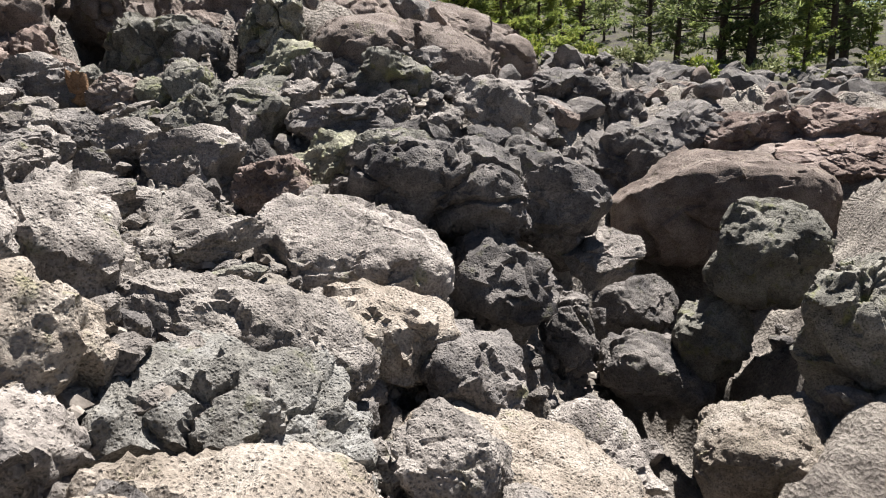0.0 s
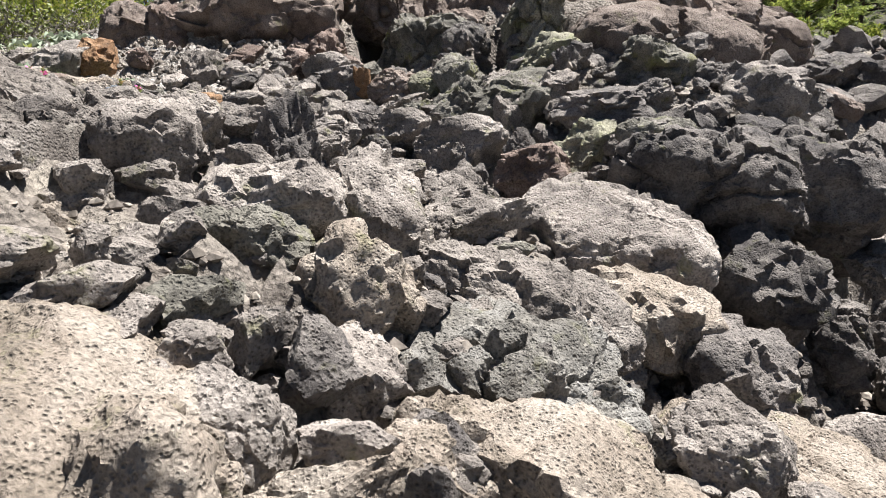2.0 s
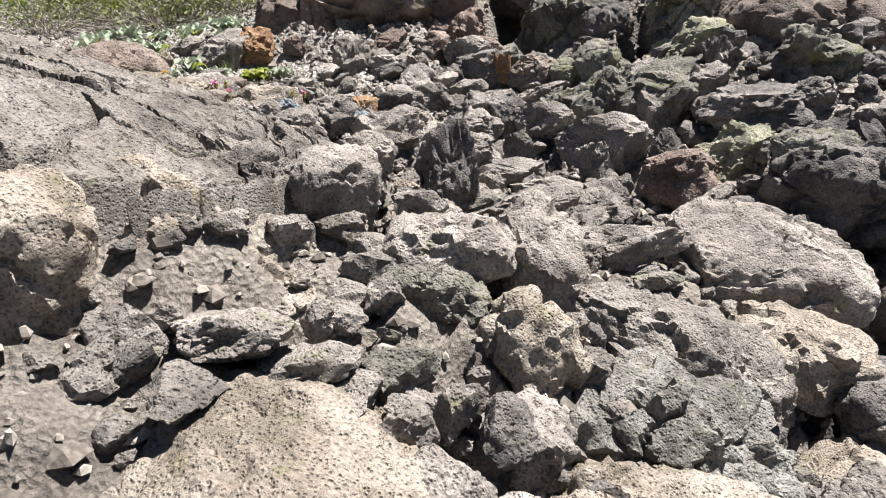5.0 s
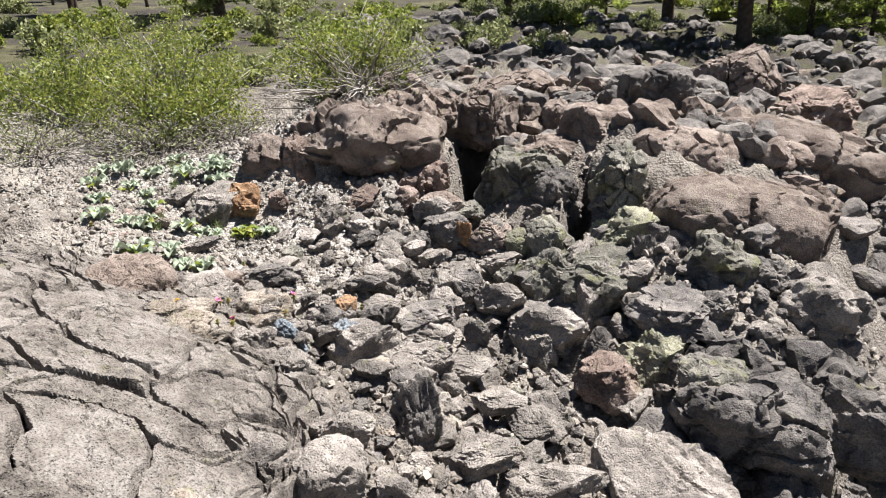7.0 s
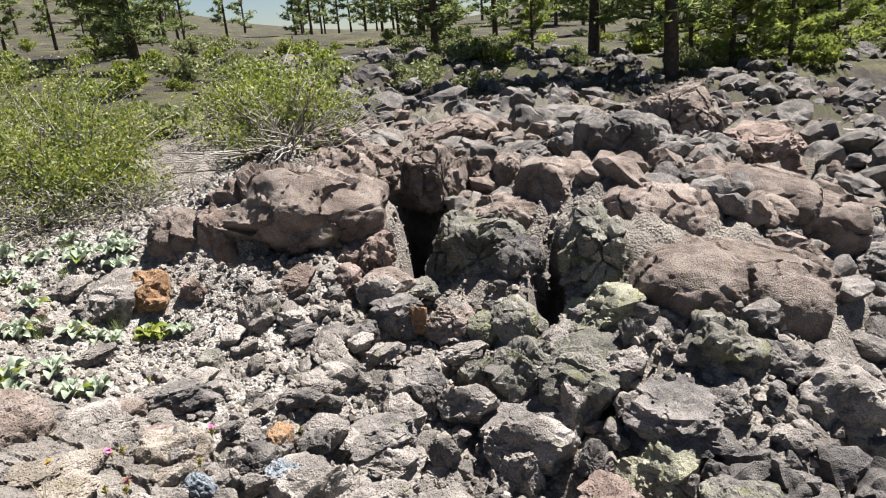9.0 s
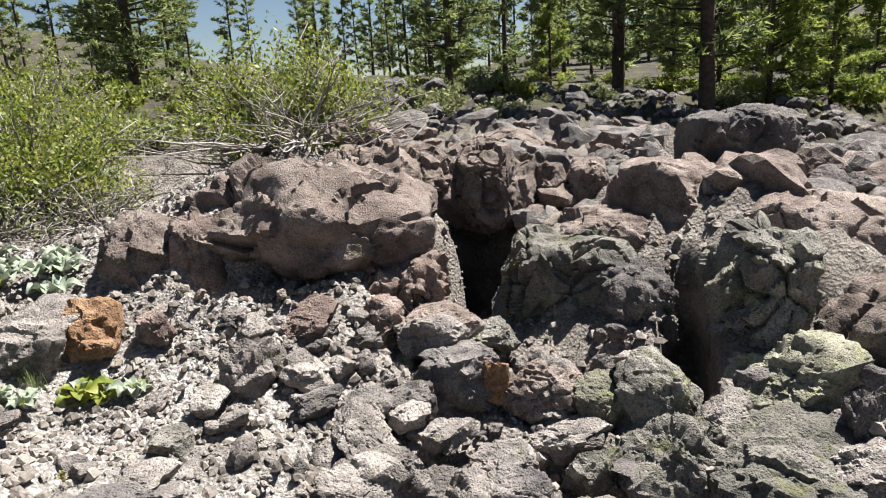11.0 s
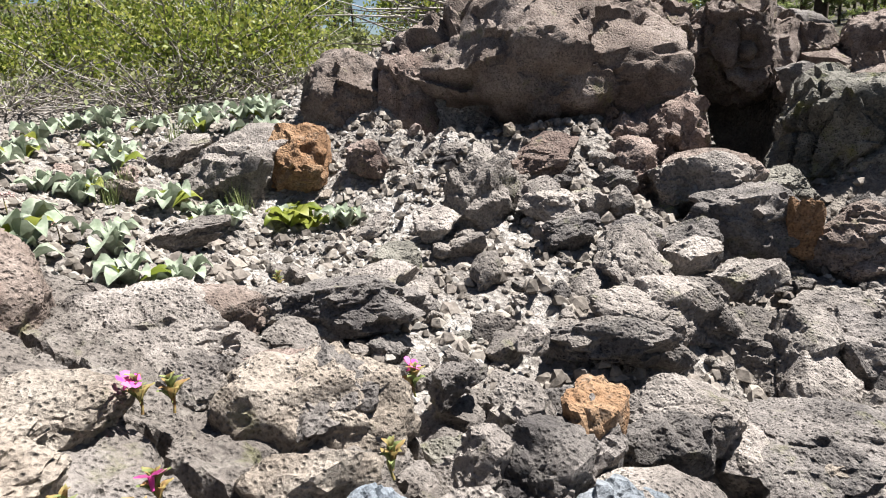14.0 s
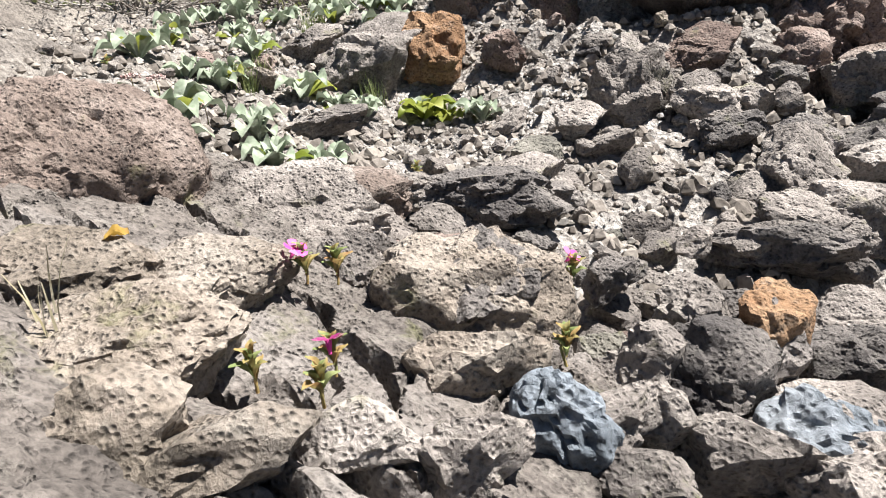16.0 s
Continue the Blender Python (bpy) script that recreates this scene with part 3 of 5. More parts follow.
# right wall of the pit
rock(DARK, (0.42, 3.34, 0.13), (0.25, 0.26, 0.27), -1, 6)
rock(GREY, (0.64, 3.22, -0.07), (0.19, 0.20, 0.13), -4, 9)
rock(GREY, (1.29, 5.07, -0.34), (0.19, 0.20, 0.17), -11, 1)
rock(DARK, (1.10, 5.42, 0.07), (0.28, 0.28, 0.25), -17, 3)
rock(DARK, (1.78, 5.80, 0.20), (0.41, 0.41, 0.29), -8, 4)
rock(RED, (2.24, 5.67, 0.14), (0.46, 0.47, 0.27), -31, 6)
rock(GREY, (0.39, 2.01, -0.35), (0.23, 0.17, 0.17), -9, 3)
rock(GREY, (0.19, 4.24, 0.59), (0.19, 0.19, 0.14), -4, 3)
rock(DARK, (0.75, 5.91, 0.60), (0.22, 0.22, 0.18), -9, 7)
rock(DARK, (1.10, 6.05, 0.53), (0.22, 0.22, 0.19), -22, 6)
rock(DARK, (1.34, 5.90, 0.39), (0.19, 0.19, 0.19), -15, 10)
rock(DARK, (0.63, 5.20, 0.32), (0.17, 0.17, 0.19), 2, 3)
rock(RED, (2.95, 5.56, 0.24), (0.50, 0.44, 0.22), -29, 0)
rock(RED, (2.71, 5.02, 0.05), (0.43, 0.41, 0.20), -41, 4)
# rubble below the slab
rock(GREY, (-2.11, 2.59, 0.62), (0.19, 0.17, 0.10), 30, 3)
rock(GREY, (-1.63, 1.75, 0.68), (0.14, 0.14, 0.14), 46, 6)
rock(DARK, (-1.48, 2.11, 0.54), (0.14, 0.14, 0.27), 40, 2)
rock(GREY, (-1.15, 2.06, 0.47), (0.19, 0.12, 0.09), 27, 9)
rock(GREY, (-0.83, 2.21, 0.32), (0.22, 0.14, 0.09), 14, 10)
rock(GREY, (-2.12, 2.02, 0.76), (0.11, 0.11, 0.08), 47, 11)
rock(GREY, (-1.31, 1.62, 0.60), (0.09, 0.09, 0.08), 31, 6)
rock(GREY, (-1.30, 2.61, 0.39), (0.16, 0.10, 0.07), 16, 9)
rock(GREY, (-1.06, 2.72, 0.33), (0.15, 0.13, 0.10), 27, 2)
# rubble slope
rock(GREY, (-2.07, 2.55, 0.62), (0.21, 0.14, 0.13), 34, 10)
rock(GREY, (-1.76, 2.65, 0.50), (0.18, 0.12, 0.13), 34, 4)
rock(GREY, (-1.30, 3.46, 0.37), (0.27, 0.23, 0.22), 10, 6)
rock(GREY, (-1.31, 3.30, 0.35), (0.12, 0.12, 0.14), 26, 1)
rock(MOSSY, (-1.45, 3.87, 0.55), (0.19, 0.19, 0.23), 23, 4)
rock(GREY, (-1.08, 3.71, 0.52), (0.18, 0.18, 0.17), 21, 10)
rock(GREY, (-1.70, 3.62, 0.47), (0.19, 0.17, 0.16), 12, 6)
rock(GREY, (-0.79, 3.64, 0.57), (0.11, 0.10, 0.09), 15, 2)
rock(DARK, (-0.40, 3.63, 0.61), (0.16, 0.12, 0.11), 5, 4)
rock(GREY, (0.21, 3.97, 0.54), (0.26, 0.19, 0.16), -6, 0)
rock(GREY, (-2.50, 3.57, 0.74), (0.14, 0.14, 0.13), 41, 3)
rock(GREY, (-2.01, 3.41, 0.55), (0.11, 0.11, 0.10), 32, 3)
rock(GREY, (-2.37, 2.33, 0.75), (0.11, 0.07, 0.05), 51, 0)
rock(DARK, (-2.34, 2.70, 0.68), (0.10, 0.10, 0.10), 39, 4)
rock(DARK, (-1.69, 3.23, 0.41), (0.09, 0.09, 0.12), 12, 6)
rock(GREY, (-1.90, 2.97, 0.50), (0.18, 0.11, 0.08), 36, 8)
rock(DARK, (-0.95, 3.36, 0.41), (0.09, 0.09, 0.12), -2, 3)
rock(DARK, (-2.68, 2.44, 0.80), (0.12, 0.11, 0.10), 36, 9)
rock(DARK, (-2.36, 2.56, 0.70), (0.13, 0.11, 0.10), 34, 8)
rock(GREY, (-1.55, 2.83, 0.41), (0.15, 0.10, 0.06), 28, 7)
# ridge and crust by the first steps
outcrop("outcrop", GREY, (-0.94, 1.67, 0.40), (0.13, 0.17, 0.22), 24, 1, (0, -6), 2.4, 0.035)
outcrop("outcrop", PALE, (-0.83, 1.29, 0.33), (0.13, 0.14, 0.18), 30, 2, (0, 8), 2.4, 0.035)
outcrop("outcrop", GREY, (-0.74, 1.10, 0.20), (0.11, 0.14, 0.16), 20, 3, (0, 10), 2.4, 0.03)
outcrop("outcrop", GREY, (-0.57, 1.72, 0.17), (0.34, 0.18, 0.15), 8, 4, (0, 26), 2.6, 0.03, label="long sloping back of pitted basalt above the pit")
outcrop("outcrop", WHITE, (-0.50, 1.42, 0.10), (0.28, 0.24, 0.18), 15, 5, (12, 22), 2.6, 0.05, 0.04, 0.16, label="folded basalt outcrop with white mineral crust and cracks")
outcrop("outcrop", PALE, (-0.30, 1.10, 0.08), (0.24, 0.19, 0.13), 12, 6, (0, 14), 2.6, 0.03)
outcrop("outcrop", PALE, (0.10, 1.78, -0.30), (0.36, 0.26, 0.16), -14, 7, (0, 14), 2.6, 0.02)
outcrop("outcrop", PALE, (-0.55, 1.02, 0.12), (0.16, 0.16, 0.14), 12, 8, (0, 8), 2.6, 0.03)
outcrop("boulder", GREY, (-1.12, 1.47, 0.52), (0.19, 0.14, 0.11), 22, 9, (0, 4), 3.0, 0.025)
outcrop("boulder", MOSSY, (-1.06, 1.27, 0.46), (0.14, 0.08, 0.09), 18, 10, (0, 14), 2.8, 0.02)
outcrop("boulder", GREY, (-1.79, 1.40, 0.66), (0.15, 0.15, 0.15), 20, 11, (8, -4), 4.4, 0.02, undercut=0.3)
outcrop("boulder", GREY, (-1.53, 1.50, 0.65), (0.13, 0.14, 0.15), 30, 12, (8, 5), 4.0, 0.02, undercut=0.3)
outcrop("boulder", PALE, (-1.72, 0.98, 0.66), (0.16, 0.17, 0.20), 40, 85, (0, 10), 2.6, 0.03)
outcrop("boulder", PALE, (-1.72, 0.66, 0.70), (0.16, 0.18, 0.23), 60, 86, (0, 8), 2.6, 0.03)
outcrop("boulder", PALE, (-1.56, 1.08, 0.47), (0.18, 0.14, 0.13), 50, 13, (0, 6), 2.6, 0.03)
outcrop("boulder", PALE, (-1.30, 1.12, 0.38), (0.16, 0.13, 0.13), 40, 14, (0, 20), 2.6, 0.03)
outcrop("boulder", GREY, (-0.42, 2.52, 0.15), (0.37, 0.26, 0.18), 16, 15, (13, 9), 3.6, 0.025, label="long tabular basalt boulder with pale sunlit top", undercut=0.3)
outcrop("boulder", PALE, (-0.28, 2.13, -0.01), (0.23, 0.18, 0.18), 12, 16, (12, 14), 3.2, 0.025, undercut=0.3)
outcrop("boulder", DARK, (-0.01, 2.11, -0.12), (0.17, 0.16, 0.14), 0, 17, (10, 20), 3.2, 0.025, undercut=0.3)
outcrop("boulder", DARK, (0.12, 2.76, -0.04), (0.23, 0.20, 0.21), -5, 18, (12, 10), 3.2, 0.03, undercut=0.3)
outcrop("boulder", DARK, (-0.08, 3.07, 0.27), (0.37, 0.26, 0.25), 4, 19, (12, 16), 3.2, 0.06, 0.04, 0.2, undercut=0.3)
outcrop("boulder", MOSSY, (-0.30, 3.10, 0.50), (0.18, 0.14, 0.08), 8, 20, (0, 2), 2.6, 0.02)
outcrop("boulder", DARK, (0.32, 3.45, 0.22), (0.22, 0.2, 0.22), -6, 21, (0, 24), 3.0, 0.04)
outcrop("boulder", PALE, (-1.04, 0.62, 0.30), (0.42, 0.30, 0.21), -30, 22, (0, 12), 2.1, 0.02, 0.01, cuts=1, label="large pale rounded basalt boulder with pitted top")
outcrop("boulder", PALE, (-0.74, 0.60, 0.34), (0.11, 0.10, 0.13), 40, 27, (0, 4), 2.4, 0.02)
outcrop("ledge", BROWN, (1.78, 4.80, -0.20), (0.70, 0.36, 0.38), -8, 23, (0, 6), 4.5, 0.04, 0.05, 0.5)
outcrop("boulder", MOSSY, (1.56, 3.55, -0.16), (0.26, 0.24, 0.25), -12, 24, (0, 8), 3.6, 0.04)
outcrop("ledge", DARK, (1.30, 5.50, -0.10), (0.35, 0.35, 0.40), -4, 25, (0, 4), 3.4, 0.06)
outcrop("ledge", DARK, (2.20, 6.10, 0.00), (0.70, 0.40, 0.36), -10, 26, (0, 4), 3.4, 0.06)
outcrop("boulder", DARK, (0.95, 4.08, -0.62), (0.33, 0.26, 0.21), -10, 70, (0, 6), 4.0, 0.03, undercut=0.3)
outcrop("boulder", DARK, (1.02, 3.52, -0.82), (0.30, 0.24, 0.20), -12, 71, (0, 4), 3.6, 0.04, undercut=0.3)
outcrop("boulder", MOSSY, (1.30, 3.50, -0.62), (0.19, 0.20, 0.20), -20, 72, (0, 6), 3.6, 0.03, undercut=0.2)
outcrop("boulder", PALE, (1.13, 2.48, -0.66), (0.27, 0.25, 0.20), -16, 73, (0, -14), 2.8, 0.03)
outcrop("boulder", MOSSY, (1.60, 2.75, -0.30), (0.20, 0.25, 0.36), -20, 74, (0, -6), 3.0, 0.05, label="tall basalt boulder with moss along its edge")
outcrop("boulder", DARK, (0.48, 3.55, -0.60), (0.20, 0.22, 0.26), -6, 75, (0, 0), 3.0, 0.05)
# domes beside the cave
outcrop("dome", BROWN, (-0.32, 4.74, 0.74), (0.68, 0.50, 0.38), 18, 30, (0, 10), 2.5, 0.035, 0.05, 0.42)
outcrop("dome", BROWN, (-0.85, 5.32, 1.00), (0.48, 0.38, 0.38), 20, 31, (0, 8), 2.5, 0.035, 0.045, 0.36)
outcrop("dome", BROWN, (-0.25, 6.05, 0.90), (0.95, 0.45, 0.42), 14, 32, (0, 12), 2.6, 0.05, 0.06, 0.45)
outcrop("outcrop", MOSSY, (-1.13, 4.66, 0.92), (0.18, 0.30, 0.44), 20, 33, (0, 0), 3.0, 0.06, 0.06, 0.2, label="upright mossy lava wall beside a dark crevice")
outcrop("boulder", MOSSY, (-0.40, 4.02, 0.77), (0.18, 0.17, 0.16), 10, 34)
outcrop("boulder", GREY, (0.15, 3.96, 0.56), (0.22, 0.17, 0.17), 4, 35)
outcrop("boulder", DARK, (-0.08, 4.05, 0.66), (0.17, 0.15, 0.14), 4, 36)
outcrop("boulder", DARK, (-0.25, 3.40, 0.38), (0.24, 0.20, 0.20), 12, 37, (0, 8), 2.6, 0.05)
outcrop("boulder", DARK, (-0.80, 4.25, 0.66), (0.24, 0.18, 0.24), 12, 38, (0, 8), 2.6, 0.05)
outcrop("outcrop", MOSSY, (-2.03, 4.94, 0.88), (0.36, 0.32, 0.32), 22, 39, (0, 4), 2.8, 0.07, 0.06, 0.22)
outcrop("outcrop", DARK, (-1.66, 4.72, 0.84), (0.17, 0.18, 0.27), 22, 40, (0, 0), 2.8, 0.05)
outcrop("outcrop", BROWN, (-1.76, 5.32, 1.06), (0.40, 0.30, 0.19), 20, 41, (0, 12), 2.6, 0.04)
outcrop("outcrop", PALE, (-2.12, 5.32, 1.00), (0.20, 0.24, 0.20), 26, 42, (0, -20), 2.8, 0.03)
outcrop("dome", BROWN, (-1.52, 5.58, 1.24), (0.40, 0.36, 0.24), 16, 43, (0, 6), 2.5, 0.04)
outcrop("boulder", DARK, (-1.22, 6.22, 1.46), (0.33, 0.30, 0.26), 22, 44, (0, -4), 5.0, 0.025)
rock(DARK, (-2.19, 6.73, 1.24), (0.32, 0.32, 0.18), 21, 4)
rock(BROWN, (-0.96, 11.87, 0.71), (0.76, 0.77, 0.69), 1, 3, DOME)
rock(RED, (0.23, 10.63, 0.52), (0.69, 0.69, 0.43), -7, 7)
rock(DARK, (-1.94, 7.68, 1.27), (0.18, 0.18, 0.20), 19, 6)
# mound with the cave
outcrop("outcrop", RED, (-2.74, 4.66, 0.93), (0.15, 0.18, 0.20), 24, 60, (0, 2), 2.6, 0.05, 0.04, 0.12, label="foamy red-brown lava at the cave's edge")
outcrop("mound", BROWN, (-3.40, 4.66, 1.22), (0.66, 0.54, 0.40), 22, 50, (0, 2), 2.9, 0.085, 0.10, 0.42, 0.38, 7)
outcrop("mound", BROWN, (-4.04, 4.16, 1.12), (0.20, 0.24, 0.28), 30, 51, (0, -10), 2.6, 0.04, label="low brown lava lump at the end of a mound")
outcrop("boulder", RED, (-3.78, 4.26, 1.18), (0.14, 0.16, 0.22), 30, 52, (0, -8), 3.4, 0.03, label="reddish brown angular lava block on the mound")
outcrop("lintel", BROWN, (-2.75, 5.74, 1.33), (0.31, 0.36, 0.27), 18, 53, (0, 2), 3.0, 0.07, 0.05, 0.2)
outcrop("lintel", BROWN, (-3.10, 5.48, 1.26), (0.20, 0.34, 0.34), 18, 54, (0, 0), 3.2, 0.05, 0.05, 0.2, label="upright brown lava block walling a cave mouth")
outcrop("boulder", BROWN, (-2.36, 5.98, 1.18), (0.14, 0.16, 0.27), 14, 55, (0, 0), 3.4, 0.03, label="blocky brown lava column above the cave")
outcrop("boulder", BROWN, (-2.12, 6.05, 1.18), (0.13, 0.16, 0.26), 10, 56, (0, 0), 3.4, 0.03, label="blocky brown lava column above the cave")
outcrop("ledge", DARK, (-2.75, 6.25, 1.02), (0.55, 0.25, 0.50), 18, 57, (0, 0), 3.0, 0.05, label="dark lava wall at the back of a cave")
outcrop("outcrop", RED, (-2.90, 4.48, 0.95), (0.27, 0.16, 0.13), 30, 58, (0, 2), 2.6, 0.06, 0.04, 0.12, label="foamy red-brown lava shelf under the mound")
outcrop("outcrop", BROWN, (-3.25, 5.25, 1.42), (0.42, 0.40, 0.22), 20, 59, (0, 0), 2.6, 0.06, 0.05, 0.2)
rock(BROWN, (-3.12, 4.27, 1.16), (0.08, 0.08, 0.08), 43, 1, ROUND)
rock(GREY, (-3.17, 3.86, 1.00), (0.07, 0.07, 0.07), 42, 3)
rock(RED, (-3.01, 4.04, 0.96), (0.14, 0.15, 0.10), 37, 7)
rock(RED, (-2.80, 4.24, 0.92), (0.15, 0.15, 0.12), 28, 8)
rock(BROWN, (-3.58, 8.63, 1.19), (0.61, 0.61, 0.31), 21, 1, DOME)
# boulders beside the cave
rock(LICHEN, (-1.27, 4.53, 1.06), (0.10, 0.10, 0.16), 5, 9)
rock(LICHEN, (-1.04, 4.22, 0.86), (0.25, 0.22, 0.16), -12, 8)
rock(GREY, (-1.31, 4.02, 0.69), (0.11, 0.12, 0.12), 6, 9)
rock(DARK, (-1.09, 3.88, 0.64), (0.15, 0.12, 0.11), -4, 6)
rock(GREY, (-0.89, 3.87, 0.67), (0.14, 0.15, 0.14), -20, 9)
rock(DARK, (-0.84, 4.00, 0.79), (0.09, 0.09, 0.13), -15, 10)
rock(GREY, (-2.52, 4.27, 0.85), (0.18, 0.18, 0.15), 20, 6)
rock(MOSSY, (-2.27, 4.41, 0.84), (0.13, 0.12, 0.08), 8, 2)
rock(DARK, (-1.99, 4.13, 0.71), (0.13, 0.14, 0.16), 18, 9)
rock(LICHEN, (-1.73, 4.10, 0.69), (0.12, 0.12, 0.14), 1, 5)
rock(MOSSY, (-1.51, 4.13, 0.71), (0.16, 0.16, 0.23), -4, 5)
rock(DARK, (-2.32, 4.12, 0.76), (0.22, 0.19, 0.14), 25, 1)
rock(GREY, (-3.08, 3.67, 0.88), (0.15, 0.15, 0.16), 30, 10)
rock(GREY, (-2.88, 3.74, 0.88), (0.09, 0.09, 0.09), 46, 2)
rock(DARK, (-2.55, 3.71, 0.79), (0.09, 0.08, 0.07), 25, 5)
rock(DARK, (-2.43, 3.81, 0.76), (0.10, 0.10, 0.08), 22, 4)
rock(GREY, (-2.27, 3.70, 0.70), (0.08, 0.07, 0.06), 33, 9)
rock(GREY, (-2.34, 3.45, 0.68), (0.14, 0.10, 0.09), 16, 1)
rock(GREY, (-2.01, 3.69, 0.59), (0.16, 0.10, 0.10), 25, 1)
rock(GREY, (-1.82, 3.90, 0.62), (0.13, 0.08, 0.08), 3, 9)
rock(MOSSY, (-1.71, 3.83, 0.56), (0.14, 0.11, 0.10), 21, 10)
rock(DARK, (-1.49, 3.90, 0.60), (0.12, 0.08, 0.07), 5, 1)
rock(GREY, (-1.31, 3.88, 0.60), (0.16, 0.11, 0.10), 5, 1)
rock(GREY, (-4.03, 3.49, 0.95), (0.24, 0.24, 0.22), 47, 7)
rock(RED, (-3.61, 3.72, 1.01), (0.08, 0.08, 0.08), 51, 11)
rock(ORANGE, (-2.15, 4.06, 0.78), (0.06, 0.06, 0.11), 11, 10, SLABBY)
# gravel flat and flower bed
outcrop("boulder", ORANGE, (-3.86, 3.62, 1.02), (0.11, 0.09, 0.13), 30, 84, (-24, 0), 5.0, 0.015, 0.0, cuts=2, label="square orange-brown porous cinder block on the gravel")
rock(GREY, (-4.40, 3.46, 1.06), (0.14, 0.14, 0.08), 54, 9)
rock(GREY, (-4.12, 3.54, 1.00), (0.21, 0.21, 0.13), 45, 7)
rock(GREY, (-3.07, 3.64, 0.88), (0.11, 0.11, 0.10), 37, 4)
rock(GREY, (-2.85, 3.74, 0.87), (0.11, 0.11, 0.06), 23, 11)
rock(ORANGE, (-3.74, 3.52, 1.00), (0.07, 0.07, 0.04), 42, 10, SLABBY)
rock(BROWN, (-2.51, 4.36, 0.88), (0.21, 0.20, 0.10), 15, 7, DOME)
rock(BROWN, (-1.98, 4.16, 0.72), (0.18, 0.18, 0.14), 12, 6, ROUND)
rock(GREY, (-2.41, 3.27, 0.70), (0.13, 0.10, 0.08), 20, 5)
rock(GREY, (-2.35, 3.43, 0.69), (0.10, 0.10, 0.10), 11, 6)
rock(GREY, (-2.46, 3.10, 0.72), (0.09, 0.06, 0.04), 26, 4)
rock(GREY, (-2.12, 3.47, 0.60), (0.13, 0.14, 0.12), 1, 8)
rock(GREY, (-1.93, 3.36, 0.52), (0.08, 0.08, 0.07), 1, 8)
rock(GREY, (-2.22, 2.98, 0.63), (0.12, 0.09, 0.08), 19, 5)
rock(ORANGE, (-2.31, 2.73, 0.73), (0.07, 0.07, 0.07), 22, 6, SLABBY)
rock(GREY, (-2.00, 3.74, 0.61), (0.12, 0.12, 0.08), 7, 2)
rock(GREY, (-1.82, 3.93, 0.62), (0.16, 0.12, 0.08), -1, 7)
rock(GREY, (-2.22, 3.76, 0.69), (0.09, 0.09, 0.06), 21, 10)
rock(GREY, (-2.41, 3.73, 0.75), (0.09, 0.09, 0.06), 25, 9)
rock(GREY, (-2.57, 3.66, 0.79), (0.09, 0.09, 0.06), 27, 1)
rock(GREY, (-3.11, 3.45, 0.85), (0.08, 0.08, 0.05), 42, 7)
rock(GREY, (-2.99, 3.00, 0.80), (0.11, 0.09, 0.06), 35, 7)
rock(GREY, (-3.12, 2.76, 0.82), (0.06, 0.06, 0.04), 61, 1)
rock(GREY, (-2.92, 2.65, 0.81), (0.07, 0.05, 0.04), 41, 3)
rock(GREY, (-3.09, 2.45, 0.86), (0.24, 0.16, 0.10), 50, 2)
rock(GREY, (-2.83, 2.35, 0.85), (0.06, 0.06, 0.06), 69, 2)
rock(GREY, (-3.71, 2.98, 0.89), (0.13, 0.09, 0.05), 54, 9)
rock(GREY, (-2.55, 2.99, 0.74), (0.04, 0.04, 0.03), 33, 8)
# stones by the flowers
outcrop("boulder", BROWN, (-3.40, 2.12, 0.94), (0.27, 0.24, 0.19), 50, 80, (0, -6), 2.4, 0.025, 0.01, label="large tan-brown lava boulder full of small holes")
outcrop("boulder", PALE, (-2.67, 2.45, 0.78), (0.15, 0.11, 0.10), 40, 81, (6, 4), 3.6, 0.015, 0.01, label="pale blocky pitted rock beside magenta flowers")
outcrop("boulder", BLUE, (-2.37, 2.30, 0.72), (0.055, 0.05, 0.13), 40, 82, (0, -26), 2.8, 0.006, 0.010, 0.05, label="smooth blue-grey fluted stone leaning among lava rocks")
outcrop("boulder", BLUE, (-2.16, 2.56, 0.67), (0.11, 0.07, 0.06), 20, 83, (0, 14), 2.8, 0.012, 0.012, 0.06, label="smooth blue-grey fractured stone among lava rocks")
rock(BROWN, (-3.10, 2.49, 0.86), (0.19, 0.13, 0.08), 49, 8)
rock(PALE, (-2.88, 1.97, 0.95), (0.13, 0.09, 0.06), 69, 1)
rock(PALE, (-2.85, 2.13, 0.90), (0.12, 0.08, 0.06), 58, 5)
rock(PALE, (-2.53, 2.28, 0.80), (0.11, 0.07, 0.06), 33, 10)
rock(GREY, (-2.41, 2.15, 0.80), (0.07, 0.05, 0.06), 38, 10)
rock(GREY, (-2.34, 2.42, 0.73), (0.05, 0.05, 0.06), 17, 6)
rock(GREY, (-2.41, 2.67, 0.71), (0.07, 0.07, 0.10), 33, 11)
rock(GREY, (-2.42, 2.53, 0.73), (0.07, 0.06, 0.06), 32, 8)
rock(DARK, (-2.58, 2.73, 0.75), (0.06, 0.06, 0.04), 26, 0)
rock(GREY, (-2.42, 3.32, 0.71), (0.15, 0.13, 0.09), 20, 8)
rock(DARK, (-2.42, 3.14, 0.70), (0.16, 0.10, 0.07), 8, 6)
rock(DARK, (-2.22, 2.86, 0.64), (0.08, 0.07, 0.06), 2, 4)
rock(GREY, (-2.49, 2.07, 0.84), (0.07, 0.04, 0.04), 52, 2)
rock(PALE, (-2.70, 1.93, 0.92), (0.15, 0.10, 0.06), 83, 4)
